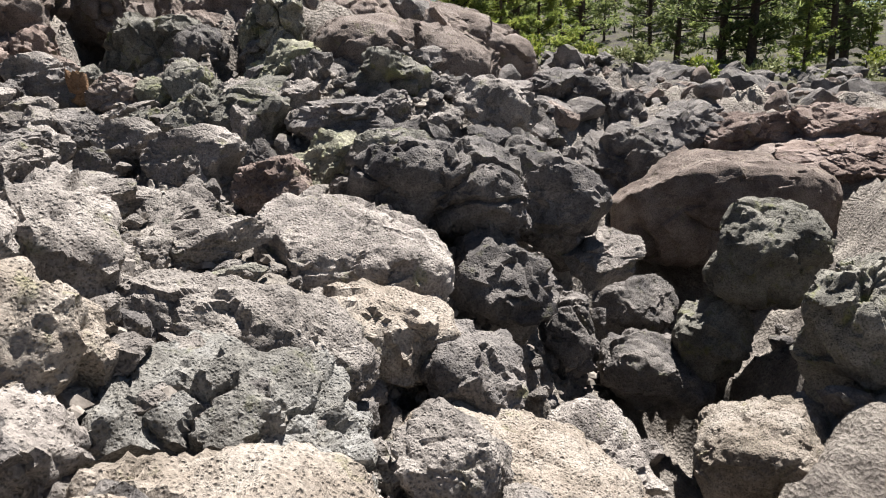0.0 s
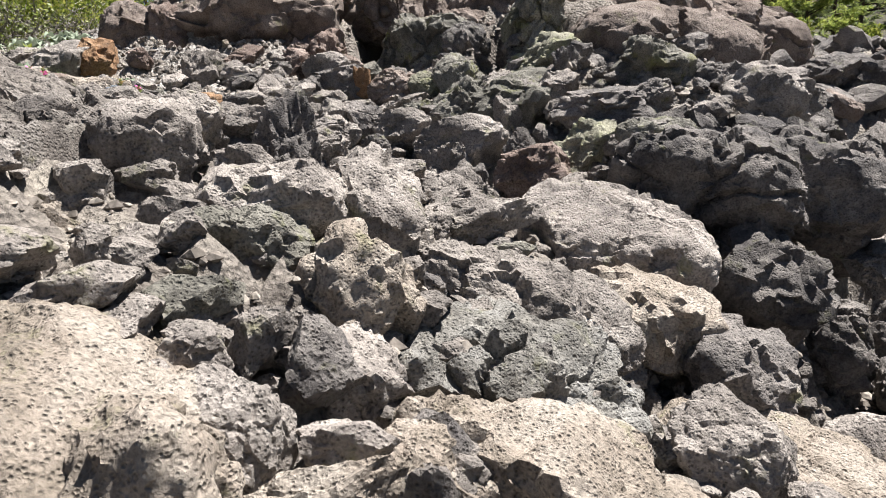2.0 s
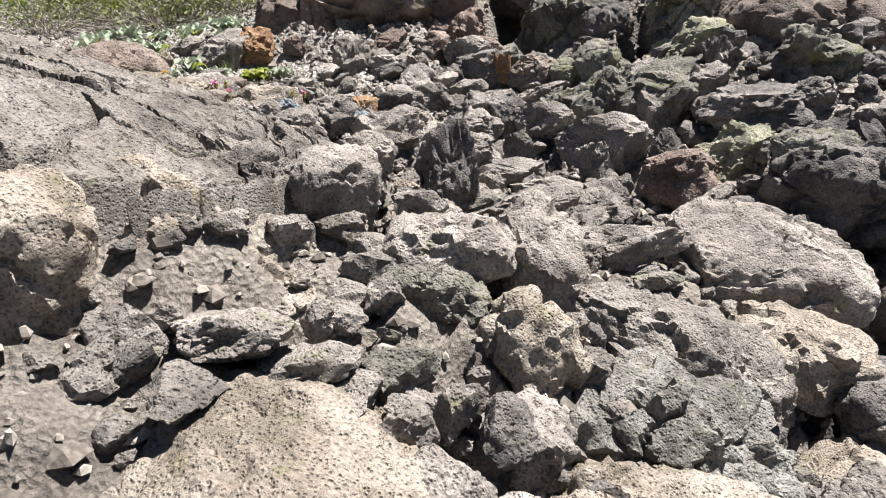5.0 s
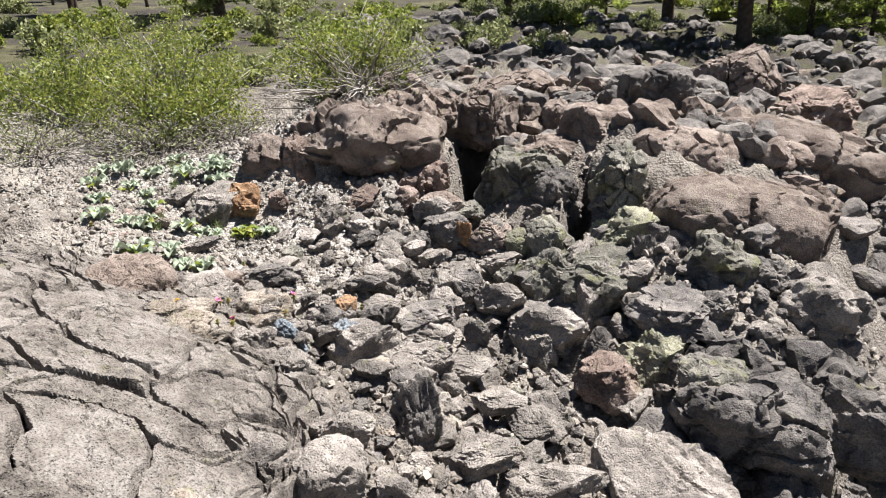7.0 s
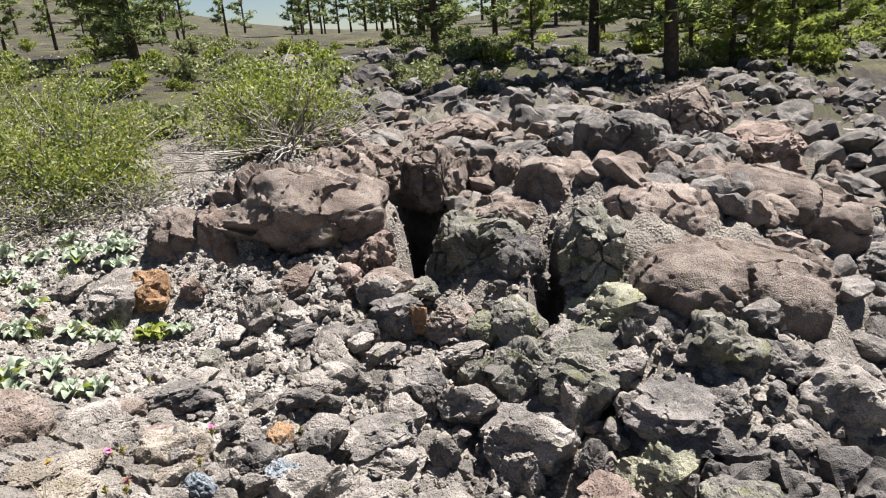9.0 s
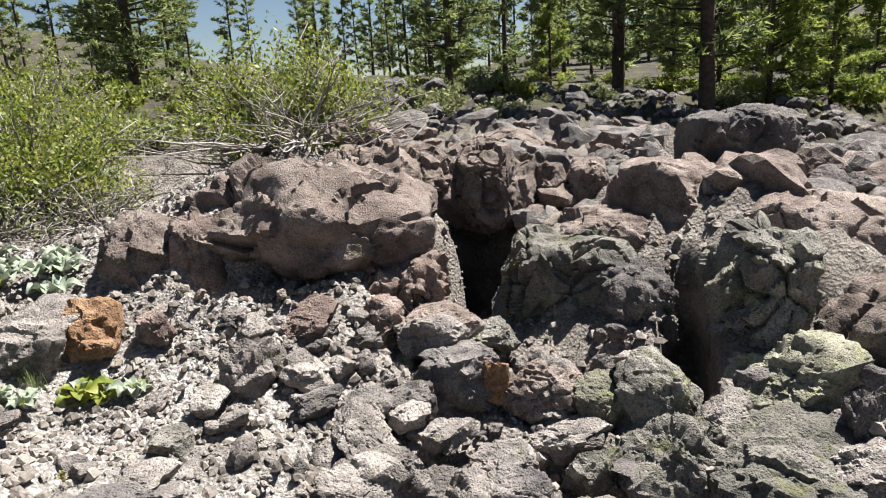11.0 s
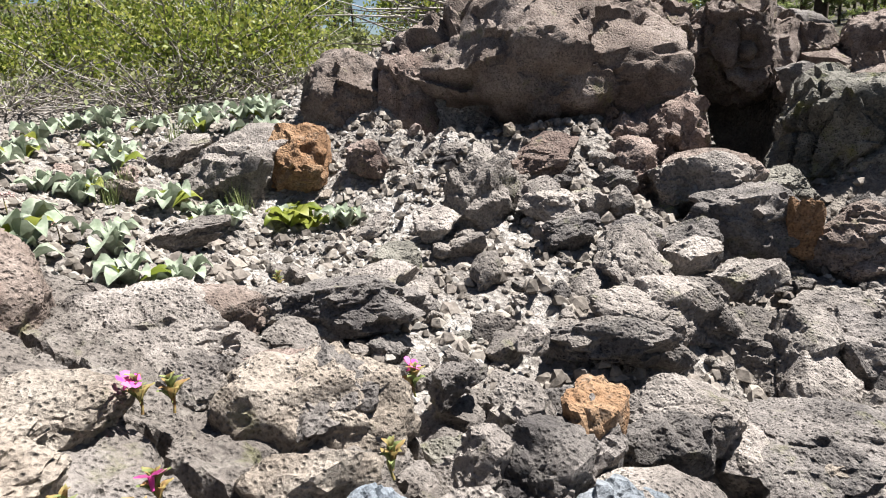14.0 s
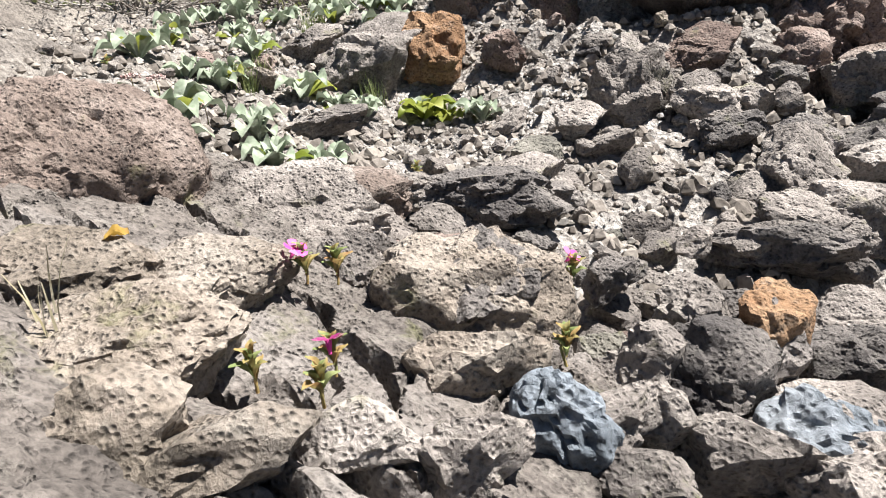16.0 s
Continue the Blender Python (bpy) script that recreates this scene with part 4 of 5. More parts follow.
rock(PALE, (-2.58, 1.86, 0.92), (0.09, 0.07, 0.06), 79, 8)
rock(PALE, (-2.53, 1.95, 0.88), (0.09, 0.06, 0.05), 72, 6)
rock(RED, (-2.83, 2.55, 0.81), (0.10, 0.06, 0.04), 41, 6)
rock(DARK, (-2.86, 2.38, 0.85), (0.07, 0.06, 0.04), 42, 0)
rock(GREY, (-2.24, 2.45, 0.70), (0.10, 0.06, 0.06), 12, 10)
rock(GREY, (-2.29, 2.30, 0.74), (0.07, 0.04, 0.03), 14, 2)
rock(DARK, (-2.97, 2.86, 0.80), (0.19, 0.12, 0.07), 31, 1)

# small rubble on the slope between the slab, the mound and the pit
rnd = random.Random(11)
taken = []


def strew(count, inside, sizes, mats, sink=0.35):
    done = 0
    tries = 0
    while done < count and tries < count * 30:
        tries += 1
        x, y, ok = inside()
        if not ok:
            continue
        s = rnd.uniform(*sizes) * rnd.choice((0.6, 0.8, 1.0, 1.3))
        if any((x - a) ** 2 + (y - b) ** 2 < (0.75 * (s + c)) ** 2 for a, b, c in taken):
            continue
        taken.append((x, y, s))
        half = (s * rnd.uniform(0.8, 1.25), s * rnd.uniform(0.7, 1.1), s * rnd.uniform(0.5, 0.9))
        rock(rnd.choice(mats), (x, y, ground_z(x, y) + half[2] * (1 - 2 * sink) * 0.6), half, rnd.uniform(0, 360), rnd.randrange(10))
        done += 1


def on_slope():
    x, y = rnd.uniform(-3.2, -0.4), rnd.uniform(1.6, 4.3)
    return x, y, abs((x + 1.9) * 0.62 + (y - 3.0) * 0.78) < 1.35 and slab_mask(x, y) < 0.3 and x < -0.1 - 0.25 * (4.3 - y)


def on_flat():
    x, y = rnd.uniform(-4.6, -2.2), rnd.uniform(2.3, 4.2)
    return x, y, slab_mask(x, y) < 0.5


def near_rim():
    x, y = rnd.uniform(-2.2, 0.4), rnd.uniform(0.5, 2.4)
    return x, y, slab_mask(x, y) < 0.3


def pit_side():
    x, y = rnd.uniform(-0.2, 3.0), rnd.uniform(2.2, 5.6)
    return x, y, True


strew(95, on_slope, (0.05, 0.11), (GREY, GREY, DARK, GREY, PALE, MOSSY))
strew(22, near_rim, (0.04, 0.08), (GREY, PALE, GREY, MOSSY))
strew(36, on_flat, (0.025, 0.055), (GREY, PALE, GREY, RED))


def heap(name, count, inside, sizes, mat, label, level=3, sink=0.3):
    """Broken stones past counting, joined into one mesh."""
    kinds = []
    for v in range(6):
        me = rock_mesh("chip", 300 + 5 * v, level, ANY)
        co = np.zeros(len(me.vertices) * 3)
        me.vertices.foreach_get("co", co)
        kinds.append((co.reshape(-1, 3), np.array([q.vertices[:] for q in me.polygons])))
        bpy.data.meshes.remove(me)
    xs, ys, vs, fs, off = [], [], [], [], 0
    while len(xs) < count:
        x, y, ok = inside()
        if ok:
            xs.append(x)
            ys.append(y)
    zs = land(np.array(xs), np.array(ys))
    for x, y, z in zip(xs, ys, zs):
        s = sizes[0] + (sizes[1] - sizes[0]) * rnd.random() ** 2.2
        half = np.array((s * rnd.uniform(0.8, 1.3), s * rnd.uniform(0.7, 1.1), s * rnd.uniform(0.5, 0.95)))
        co, fa = kinds[rnd.randrange(6)]
        rot = np.array(pose(0, 0, 0, rnd.uniform(-25, 25), rnd.uniform(-25, 25), rnd.uniform(0, 360)).to_3x3())
        vs.append((co * half) @ rot.T + np.array((x, y, z + half[2] * (1 - 2 * sink))))
        fs.append(fa + off)
        off += len(co)
    ob = mesh_object(name, np.concatenate(vs), np.concatenate(fs), mat, None, False)
    return tagged(ob, label, name.replace("_", " "), kind="stuff")


def clinker_field():
    d = 5.4 + 13 * rnd.random() ** 1.6
    a = rnd.uniform(-0.62, 0.55)
    x, y = d * math.sin(a) - 0.5, d * math.cos(a)
    return x, y, y > 5.3


def whole_rubble():
    x, y = rnd.uniform(-3.4, 0.6), rnd.uniform(0.5, 4.5)
    return x, y, slab_mask(x, y) < 0.35 and rnd.random() < 1.2 - 0.8 * float(flat_mask(x, y))


heap("dark_clinker", 1000, clinker_field, (0.04, 0.19), DARK, "field of dark broken clinker blocks past the mound")
heap("brown_clinker", 560, clinker_field, (0.04, 0.20), BROWN, "field of brown broken lava blocks past the mound")


def far_clinker():
    d, a = rnd.uniform(10, 32), rnd.uniform(-0.7, 0.6)
    return d * math.sin(a) - 0.5, d * math.cos(a), True


heap("far_lava_blocks", 700, far_clinker, (0.10, 0.45), DARK, "distant dark broken lava blocks at the edge of the plain", 3, 0.4)
heap("pit_debris", 60, pit_side, (0.05, 0.16), DARK, "dark fallen rocks on the sides of the pit")
heap("rubble_stones", 1000, whole_rubble, (0.02, 0.075), GREY, "angular grey basalt rubble between the larger rocks", 3, 0.25)
heap("dark_rubble_stones", 380, whole_rubble, (0.02, 0.065), DARK, "dark angular basalt rubble between the larger rocks", 3, 0.25)
heap("flat_stones", 520, on_flat, (0.008, 0.032), GREY, "small grey lava stones strewn on the pale grit", 3, 0.3)


def chips(name, count, region, sizes, mat, label, seed):
    """Loose stones too many to count, one mesh of small eight-sided lumps."""
    rng = np.random.default_rng(seed)
    x, y = rng.uniform(region[0], region[1], count * 2), rng.uniform(region[2], region[3], count * 2)
    keep = rng.uniform(size=len(x)) < region[4](x, y)
    x, y = x[keep][:count], y[keep][:count]
    z = land(x, y)
    unit = np.array([(1, 0, 0), (0.3, 0.95, 0.1), (-0.8, 0.6, 0), (-0.8, -0.6, 0.1), (0.3, -0.95, 0), (0.45, 0.3, 0.75), (-0.4, 0.25, 0.8), (0, -0.45, 0.75), (0, 0, -0.6)])
    tris = [(0, 1, 5), (1, 2, 6), (1, 6, 5), (2, 3, 6), (3, 4, 7), (3, 7, 6), (4, 0, 5), (4, 5, 7), (5, 6, 7), (1, 0, 8), (2, 1, 8), (3, 2, 8), (4, 3, 8), (0, 4, 8)]
    n = len(x)
    a = rng.uniform(0, 6.28, n)
    s = sizes[0] + (sizes[1] - sizes[0]) * rng.uniform(size=n) ** 2.5
    sc = s[:, None] * rng.uniform(0.6, 1.25, (n, 3))
    v = unit[None] * (1 + rng.normal(size=(n, 9, 1)) * 0.12) * sc[:, None, :]
    ca, sa = np.cos(a)[:, None], np.sin(a)[:, None]
    v = np.stack([v[..., 0] * ca - v[..., 1] * sa + x[:, None], v[..., 0] * sa + v[..., 1] * ca + y[:, None], v[..., 2] + (z + sc[:, 2] * 0.15)[:, None]], 2)
    f = (np.array(tris)[None] + 9 * np.arange(n)[:, None, None]).reshape(-1, 3)
    ob = mesh_object(name, v.reshape(-1, 3), f, mat, None, False)
    return tagged(ob, label, name.replace("_", " "), kind="stuff")


chips("white_pebbles", 7500, (-5.6, -2.0, 2.2, 5.2, lambda x, y: 0.12 + 0.88 * np.clip(flat_mask(x, y) * (0.6 + 0.8 * np.sin(5 * x) * np.sin(4 * y)), 0, 1)), (0.003, 0.017), PEBBLE, "scattered white and cream pebbles on the gravel flat", 3)
chips("lava_gravel", 12000, (-6.0, -1.2, 1.6, 5.5, lambda x, y: (0.25 + 0.6 * flat_mask(x, y)) * (1 - slab_mask(x, y))), (0.006, 0.03), GRAVEL, "loose dark lava gravel between the rocks", 4)
chips("rock_crumbs", 5000, (-2.6, 0.8, 0.3, 4.5, lambda x, y: 1 - 0.9 * slab_mask(x, y)), (0.008, 0.035), GRAVEL, "crumbled basalt chips in the gaps of the rubble", 5)


# ---- plants ----
def ribbon(points, width, verts, faces):
    """A flat tapering blade through the points."""
    start = len(verts)
    for i, p in enumerate(points):
        q = points[min(i + 1, len(points) - 1)] - points[max(i - 1, 0)]
        side = q.cross(Vector((0, 0, 1)))
        side = side.normalized() if side.length > 1e-6 else Vector((1, 0, 0))
        w = width * (1 - i / (len(points) - 1)) + 0.0004
        verts += [tuple(p - side * w), tuple(p + side * w)]
        if i:
            a = start + 2 * i
            faces.append((a - 2, a - 1, a + 1, a))


def tube(points, r0, r1, verts, faces, sides=5):
    start = len(verts)
    n = len(points)
    for i, p in enumerate(points):
        q = (points[min(i + 1, n - 1)] - points[max(i - 1, 0)]).normalized()
        u = q.cross(Vector((0.31, 0.17, 0.93)))
        u = u.normalized() if u.length > 1e-4 else Vector((1, 0, 0))
        w = q.cross(u)
        r = r0 + (r1 - r0) * i / (n - 1)
        for k in range(sides):
            a = 6.2832 * k / sides
            verts.append(tuple(p + (u * math.cos(a) + w * math.sin(a)) * r))
        if i:
            b = start + i * sides
            for k in range(sides):
                faces.append((b - sides + k, b - sides + (k + 1) % sides, b + (k + 1) % sides, b + k))
    verts.append(tuple(points[-1]))
    for k in range(sides):
        faces.append((start + (n - 1) * sides + k, start + (n - 1) * sides + (k + 1) % sides, len(verts) - 1))


def leaf_mesh(name, mat, length, width, lift, fold):
    """One broad leaf along +x with a midrib fold, curling up then down."""
    verts, faces = [], []
    n, m = 7, 4
    for i in range(n):
        t = i / (n - 1)
        w = width * (math.sin(math.pi * min(1, t * 0.93 + 0.07)) ** 0.8) * (0.55 + 0.6 * t) + 0.001
        for j in range(-m // 2, m // 2 + 1):
            s = j / (m / 2)
            verts.append((length * t, w * s, lift * math.sin(t * 2.3) + fold * abs(s) * w * 2 + 0.006 * math.sin(9 * t + 3 * s) * t))
    row = m + 1
    for i in range(n - 1):
        for j in range(m):
            a = i * row + j
            faces.append((a, a + 1, a + row + 1, a + row))
    ob = mesh_object(name, verts, faces, mat)
    me = ob.data
    bpy.data.objects.remove(ob)
    return me


FELT_LEAVES = [leaf_mesh("leaf", FELT, 0.105, 0.032, 0.055, 0.35), leaf_mesh("leaf", FELT, 0.085, 0.030, 0.075, 0.45), leaf_mesh("leaf", YELLOW_LEAF, 0.10, 0.030, 0.045, 0.3)]


def rosette(x, y, z, size, seed, yellow=0.1):
    base = tagged(new("rosette_plant"), "low rosette of felted grey-green leaves on gravel" if yellow < 0.5 else "low rosette of yellow-green leaves on gravel", "plant", "leaf rosettes")
    base.matrix_basis = pose(x, y, z) @ Matrix.Diagonal((size, size, size, 1))
    r = random.Random(seed)
    for ring, count in ((0, 7), (1, 5), (2, 3)):
        for k in range(count):
            me = FELT_LEAVES[2] if r.random() < yellow else FELT_LEAVES[r.randrange(2)]
            sc = (1.0, 0.8, 0.5)[ring] * r.uniform(0.8, 1.2)
            m = pose(0, 0, 0.008 * ring, 0, 0, 360 * k / count + ring * 25 + r.uniform(-12, 12)) @ pose(0.008, 0, 0, r.uniform(-15, 15), -(-4, 14, 36)[ring] + r.uniform(-8, 8), 0) @ Matrix.Diagonal((sc, sc, sc, 1))
            shared("leaf", me, base, m)
    return base


ROSETTES = [(-3.78, 2.53, 1.3), (-3.68, 2.46, 1.0), (-3.75, 2.76, 0.9), (-3.52, 2.66, 0.85), (-3.46, 2.76, 0.8), (-4.02, 3.13, 1.0), (-3.9, 3.18, 0.8), (-3.78, 3.2, 0.7), (-3.70, 3.38, 1.0), (-3.62, 3.42, 0.9), (-3.5, 3.46, 0.8), (-4.39, 2.74, 1.1), (-4.3, 2.84, 0.9), (-4.2, 2.92, 0.8)]
BANK = [(-4.25, 2.98, 0.9), (-4.39, 3.18, 0.9), (-4.66, 3.79, 1.1), (-4.33, 3.81, 1.1), (-4.5, 3.9, 1.0), (-5.04, 3.77, 1.1), (-5.3, 3.69, 1.2), (-5.5, 3.62, 1.1), (-4.85, 3.95, 1.0), (-4.6, 4.1, 0.9), (-4.42, 3.97, 1.0), (-4.95, 3.45, 1.0), (-4.7, 3.4, 0.8), (-5.2, 3.3, 1.1), (-4.8, 3.05, 1.0), (-5.1, 4.1, 0.9)]
for k, (x, y, s) in enumerate(ROSETTES + BANK):
    rosette(x, y, ground_z(x, y) + 0.005, s, k, 0.85 if k in (8, 9) else 0.12)


def small_leaf_plant(x, y, z, height, seed, flowers):
    """Dwarf plant with rusty leaves and a magenta tube flower."""
    r = random.Random(seed)
    base = tagged(new("monkeyflower"), "tiny plant with rusty leaves and magenta flower between rocks", "flower", "magenta flowers")
    base.matrix_basis = pose(x, y, z, 0, 0, r.uniform(0, 360))
    verts, faces = [], []
    tube([Vector((0, 0, -0.01)), Vector((0.006, 0.004, height * 0.5)), Vector((0.002, 0.0, height))], 0.0022, 0.0014, verts, faces)
    mesh_object("stem", verts, faces, RUSTY, base)
    for k in range(11):
        t = (k + 1) / 12
        sc = (0.34 - 0.12 * t) * r.uniform(0.8, 1.2)
        m = pose(0, 0, height * t, 0, 0, 137.5 * k) @ pose(0, 0, 0, 0, -30 - 25 * t, 0) @ Matrix.Diagonal((sc, sc * 0.75, sc, 1))
        shared("leaf", LEAF_SMALL[k % 2], base, m)
    for k in range(flowers):
        head = part_flower(base, Vector((0.012 * math.cos(2.4 * k + seed), 0.012 * math.sin(2.4 * k + seed), height + 0.008 + 0.012 * k)), r.uniform(0, 360))
    return base


LEAF_SMALL = [leaf_mesh("leaf", RUSTY, 0.105, 0.028, 0.03, 0.3), leaf_mesh("leaf", GRASS, 0.10, 0.026, 0.03, 0.3)]


def part_flower(parent, at, yaw):
    verts, faces = [], []
    for k in range(5):
        a = 6.2832 * k / 5
        c = len(verts)
        ring = [(0.002, 0.0), (0.009, 0.006), (0.016, 0.007), (0.0185, 0.0), (0.016, -0.007), (0.009, -0.006)]
        for u, w in ring:
            verts.append((u * math.cos(a) - w * math.sin(a), u * math.sin(a) + w * math.cos(a), 0.004 + 12 * u * u + 0.0012 * math.sin(k * 2.0 + 200 * w)))
        faces.append(tuple(range(c, c + 6)))
    tube_v, tube_f = [], []
    tube([Vector((0, 0, -0.012)), Vector((0, 0, -0.004)), Vector((0, 0, 0.005))], 0.0018, 0.0042, tube_v, tube_f, 8)
    off = len(verts)
    verts += tube_v[:-1]
    faces += [tuple(i + off for i in f) for f in tube_f if max(f) < len(tube_v) - 1]
    ob = mesh_object("blossom", verts, faces, PINK, parent)
    ob.matrix_basis = Matrix.Translation(at) @ pose(0, 0, 0, 0, 35, yaw)
    return ob


for k, (x, y, z, h, n) in enumerate([(-2.77, 2.22, 0.895, 0.035, 1), (-2.585, 2.12, 0.865, 0.032, 1), (-2.58, 2.60, 0.79, 0.035, 1), (-2.54, 2.07, 0.87, 0.03, 0), (-2.60, 2.03, 0.885, 0.035, 0), (-2.74, 2.25, 0.89, 0.035, 0), (-2.42, 2.34, 0.83, 0.03, 0)]):
    small_leaf_plant(x, y, z - 0.004, h, k + 3, n)
fallen = tagged(shared("fallen_leaf", leaf_mesh("fallen_leaf", OCHRE, 0.032, 0.011, 0.006, 0.25), None, pose(-2.86, 2.0, 1.0, 8, 0, 70)), "curled ochre leaf lying on pitted rock", "leaf")


def tuft(x, y, z, height, blades, mat, label, seed):
    r = random.Random(seed)
    verts, faces = [], []
    for k in range(blades):
        a, lean = r.uniform(0, 6.28), r.uniform(0.05, 0.5)
        h = height * r.uniform(0.5, 1.1)
        o = Vector((r.gauss(0, 0.02), r.gauss(0, 0.02), -0.01))
        ribbon([o + Vector((math.cos(a) * lean * h * t * t, math.sin(a) * lean * h * t * t, h * t)) for t in (0, 0.35, 0.7, 1)], 0.0016, verts, faces)
    ob = mesh_object("grass_tuft", verts, faces, mat)
    ob.matrix_basis = pose(x, y, z)
    return tagged(ob, label, "grass", "grass tufts")


for k, (x, y, h) in enumerate([(-4.13, 2.99, 0.13), (-4.16, 3.05, 0.12), (-3.86, 3.3, 0.10), (-3.95, 3.36, 0.11), (-4.6, 3.6, 0.16), (-5.0, 3.95, 0.16)]):
    tuft(x, y, ground_z(x, y), h, 46, GRASS, "small tuft of thin green grass on the gravel", k)
tuft(-2.74, 1.90, 0.955, 0.11, 7, STRAW, "few bent dry straw blades on the slab", 9)


def bloom_head(x, y, z, seed):
    """A pale pink cluster of tiny blooms on short stems."""
    r = random.Random(seed)
    verts, faces = [], []
    for k in range(60):
        a, q = r.uniform(0, 6.28), 0.03 * math.sqrt(r.random())
        c = Vector((q * math.cos(a), q * math.sin(a), 0.06 + 0.012 * r.random() - 6 * q * q))
        b = len(verts)
        s = r.uniform(0.003, 0.006)
        verts += [tuple(c + Vector(v) * s) for v in ((1, 0, 0), (0, 1, 0), (-1, 0, 0), (0, -1, 0), (0, 0, 1.1))]
        faces += [(b, b + 1, b + 4), (b + 1, b + 2, b + 4), (b + 2, b + 3, b + 4), (b + 3, b, b + 4), (b + 3, b + 2, b + 1, b)]
    base = tagged(new("buckwheat_flower"), "pale pink rounded flower cluster among grey-green leaves", "flower", "pink clusters")
    base.matrix_basis = pose(x, y, z)
    mesh_object("bloom", verts, faces, BLUSH, base)
    verts, faces = [], []
    tube([Vector((0, 0, -0.02)), Vector((0.004, 0, 0.03)), Vector((0, 0, 0.06))], 0.002, 0.0015, verts, faces)
    mesh_object("stem", verts, faces, RUSTY, base)


for k, (x, y) in enumerate([(-4.05, 2.56), (-3.98, 2.60), (-3.84, 2.60), (-3.80, 2.64)]):
    bloom_head(x, y, ground_z(x, y), k)


def brush(x, y, z, height, radius, leaves, twigs, seed, leaf_mat, label, leafless_low=0.25, leaf_size=0.017, name="bush"):
    """A shrub of crooked grey stems with small leaves at the ends."""
    r = random.Random(seed)
    tv, tf, lv, lf = [], [], [], []
    tips = []
    for k in range(twigs):
        a = r.uniform(0, 6.2832)
        out = radius * r.uniform(0.25, 1.05)
        up = height * r.uniform(0.3, 1.0) * (1.15 - 0.55 * (out / radius) ** 2)
        low = r.random() < leafless_low
        if low:
            up = height * r.uniform(0.02, 0.28)
            out = radius * r.uniform(0.7, 1.3)
        pts = []
        bend = r.uniform(-0.6, 0.6)
        for i in range(6):
            t = i / 5
            aa = a + bend * t
            pts.append(Vector((out * t ** 0.85 * math.cos(aa) + r.gauss(0, 0.012 + 0.02 * t), out * t ** 0.85 * math.sin(aa) + r.gauss(0, 0.012 + 0.02 * t), up * t ** (1.2 if low else 0.8) + r.gauss(0, 0.015))))
        tube(pts, 0.011 * height / 1.0 + 0.003, 0.0022, tv, tf, 4)
        for j in range(5 if not low else 2):
            s = pts[r.randrange(2, 5)]
            e = s + Vector((r.gauss(0, 0.13), r.gauss(0, 0.13), r.uniform(0.0, 0.2))) * height
            mid = s.lerp(e, 0.5) + Vector((r.gauss(0, 0.02), r.gauss(0, 0.02), r.gauss(0, 0.02)))
            tube([s, mid, e], 0.0035, 0.0015, tv, tf, 3)
            if not low:
                tips += [e, mid]
        if not low:
            tips += pts[3:]
    for k in range(leaves):
        c = r.choice(tips) + Vector((r.gauss(0, 0.035), r.gauss(0, 0.035), r.gauss(0, 0.035))) * (0.6 + height)
        d = Vector((r.gauss(0, 1), r.gauss(0, 1), r.gauss(0.5, 1))).normalized()
        w = d.cross(Vector((r.gauss(0, 1), r.gauss(0, 1), r.gauss(0, 1)))).normalized()
        s = leaf_size * r.uniform(0.7, 1.4)
        b = len(lv)
        lv += [tuple(c), tuple(c + d * s + w * s * 0.5), tuple(c + d * s * 2), tuple(c + d * s - w * s * 0.5)]
        lf.append((b, b + 1, b + 2, b + 3))
    base = tagged(new(name), label, "bush", "bushes")
    base.matrix_basis = pose(x, y, z)
    mesh_object("woody_stem", tv, tf, TWIG, base)
    mesh_object("foliage", lv, lf, leaf_mat, base)
    return base


GREEN_BUSH = "yellow-green leafy bush with bare grey lower branches"
brush(-4.2, 5.75, ground_z(-4.2, 5.75) - 0.05, 0.95, 0.85, 9000, 75, 1, LEAF, GREEN_BUSH, 0.4)
brush(-6.1, 5.0, ground_z(-6.1, 5.0) - 0.05, 1.05, 1.05, 13000, 110, 2, LEAF, GREEN_BUSH, 0.35)
brush(-7.5, 4.8, ground_z(-7.5, 4.8) - 0.05, 0.95, 1.2, 11000, 85, 3, LEAF, GREEN_BUSH, 0.35)
brush(-5.6, 7.6, ground_z(-5.6, 7.6) - 0.05, 0.8, 0.9, 4500, 60, 4, LEAF, GREEN_BUSH, 0.35)
brush(-8.2, 6.6, ground_z(-8.2, 6.6) - 0.05, 1.2, 1.3, 7000, 70, 5, LEAF, GREEN_BUSH, 0.3)
brush(-5.7, 4.35, ground_z(-5.7, 4.35) - 0.03, 0.42, 0.85, 900, 170, 6, LEAF_GREY, "sprawling heap of bare grey twigs with few leaves", 0.6)
brush(-6.7, 3.8, ground_z(-6.7, 3.8) - 0.03, 0.45, 0.9, 900, 150, 7, LEAF_GREY, "sprawling heap of bare grey twigs with few leaves", 0.6)
brush(-3.95, 5.55, ground_z(-3.95, 5.55) - 0.03, 0.62, 0.95, 250, 95, 8, LEAF_GREY, "bare spreading grey branches at the foot of a bush", 0.6)
brush(-5.2, 4.9, ground_z(-5.2, 4.9) - 0.03, 0.32, 0.7, 300, 130, 9, LEAF_GREY, "sprawling heap of bare grey twigs with few leaves", 0.7)

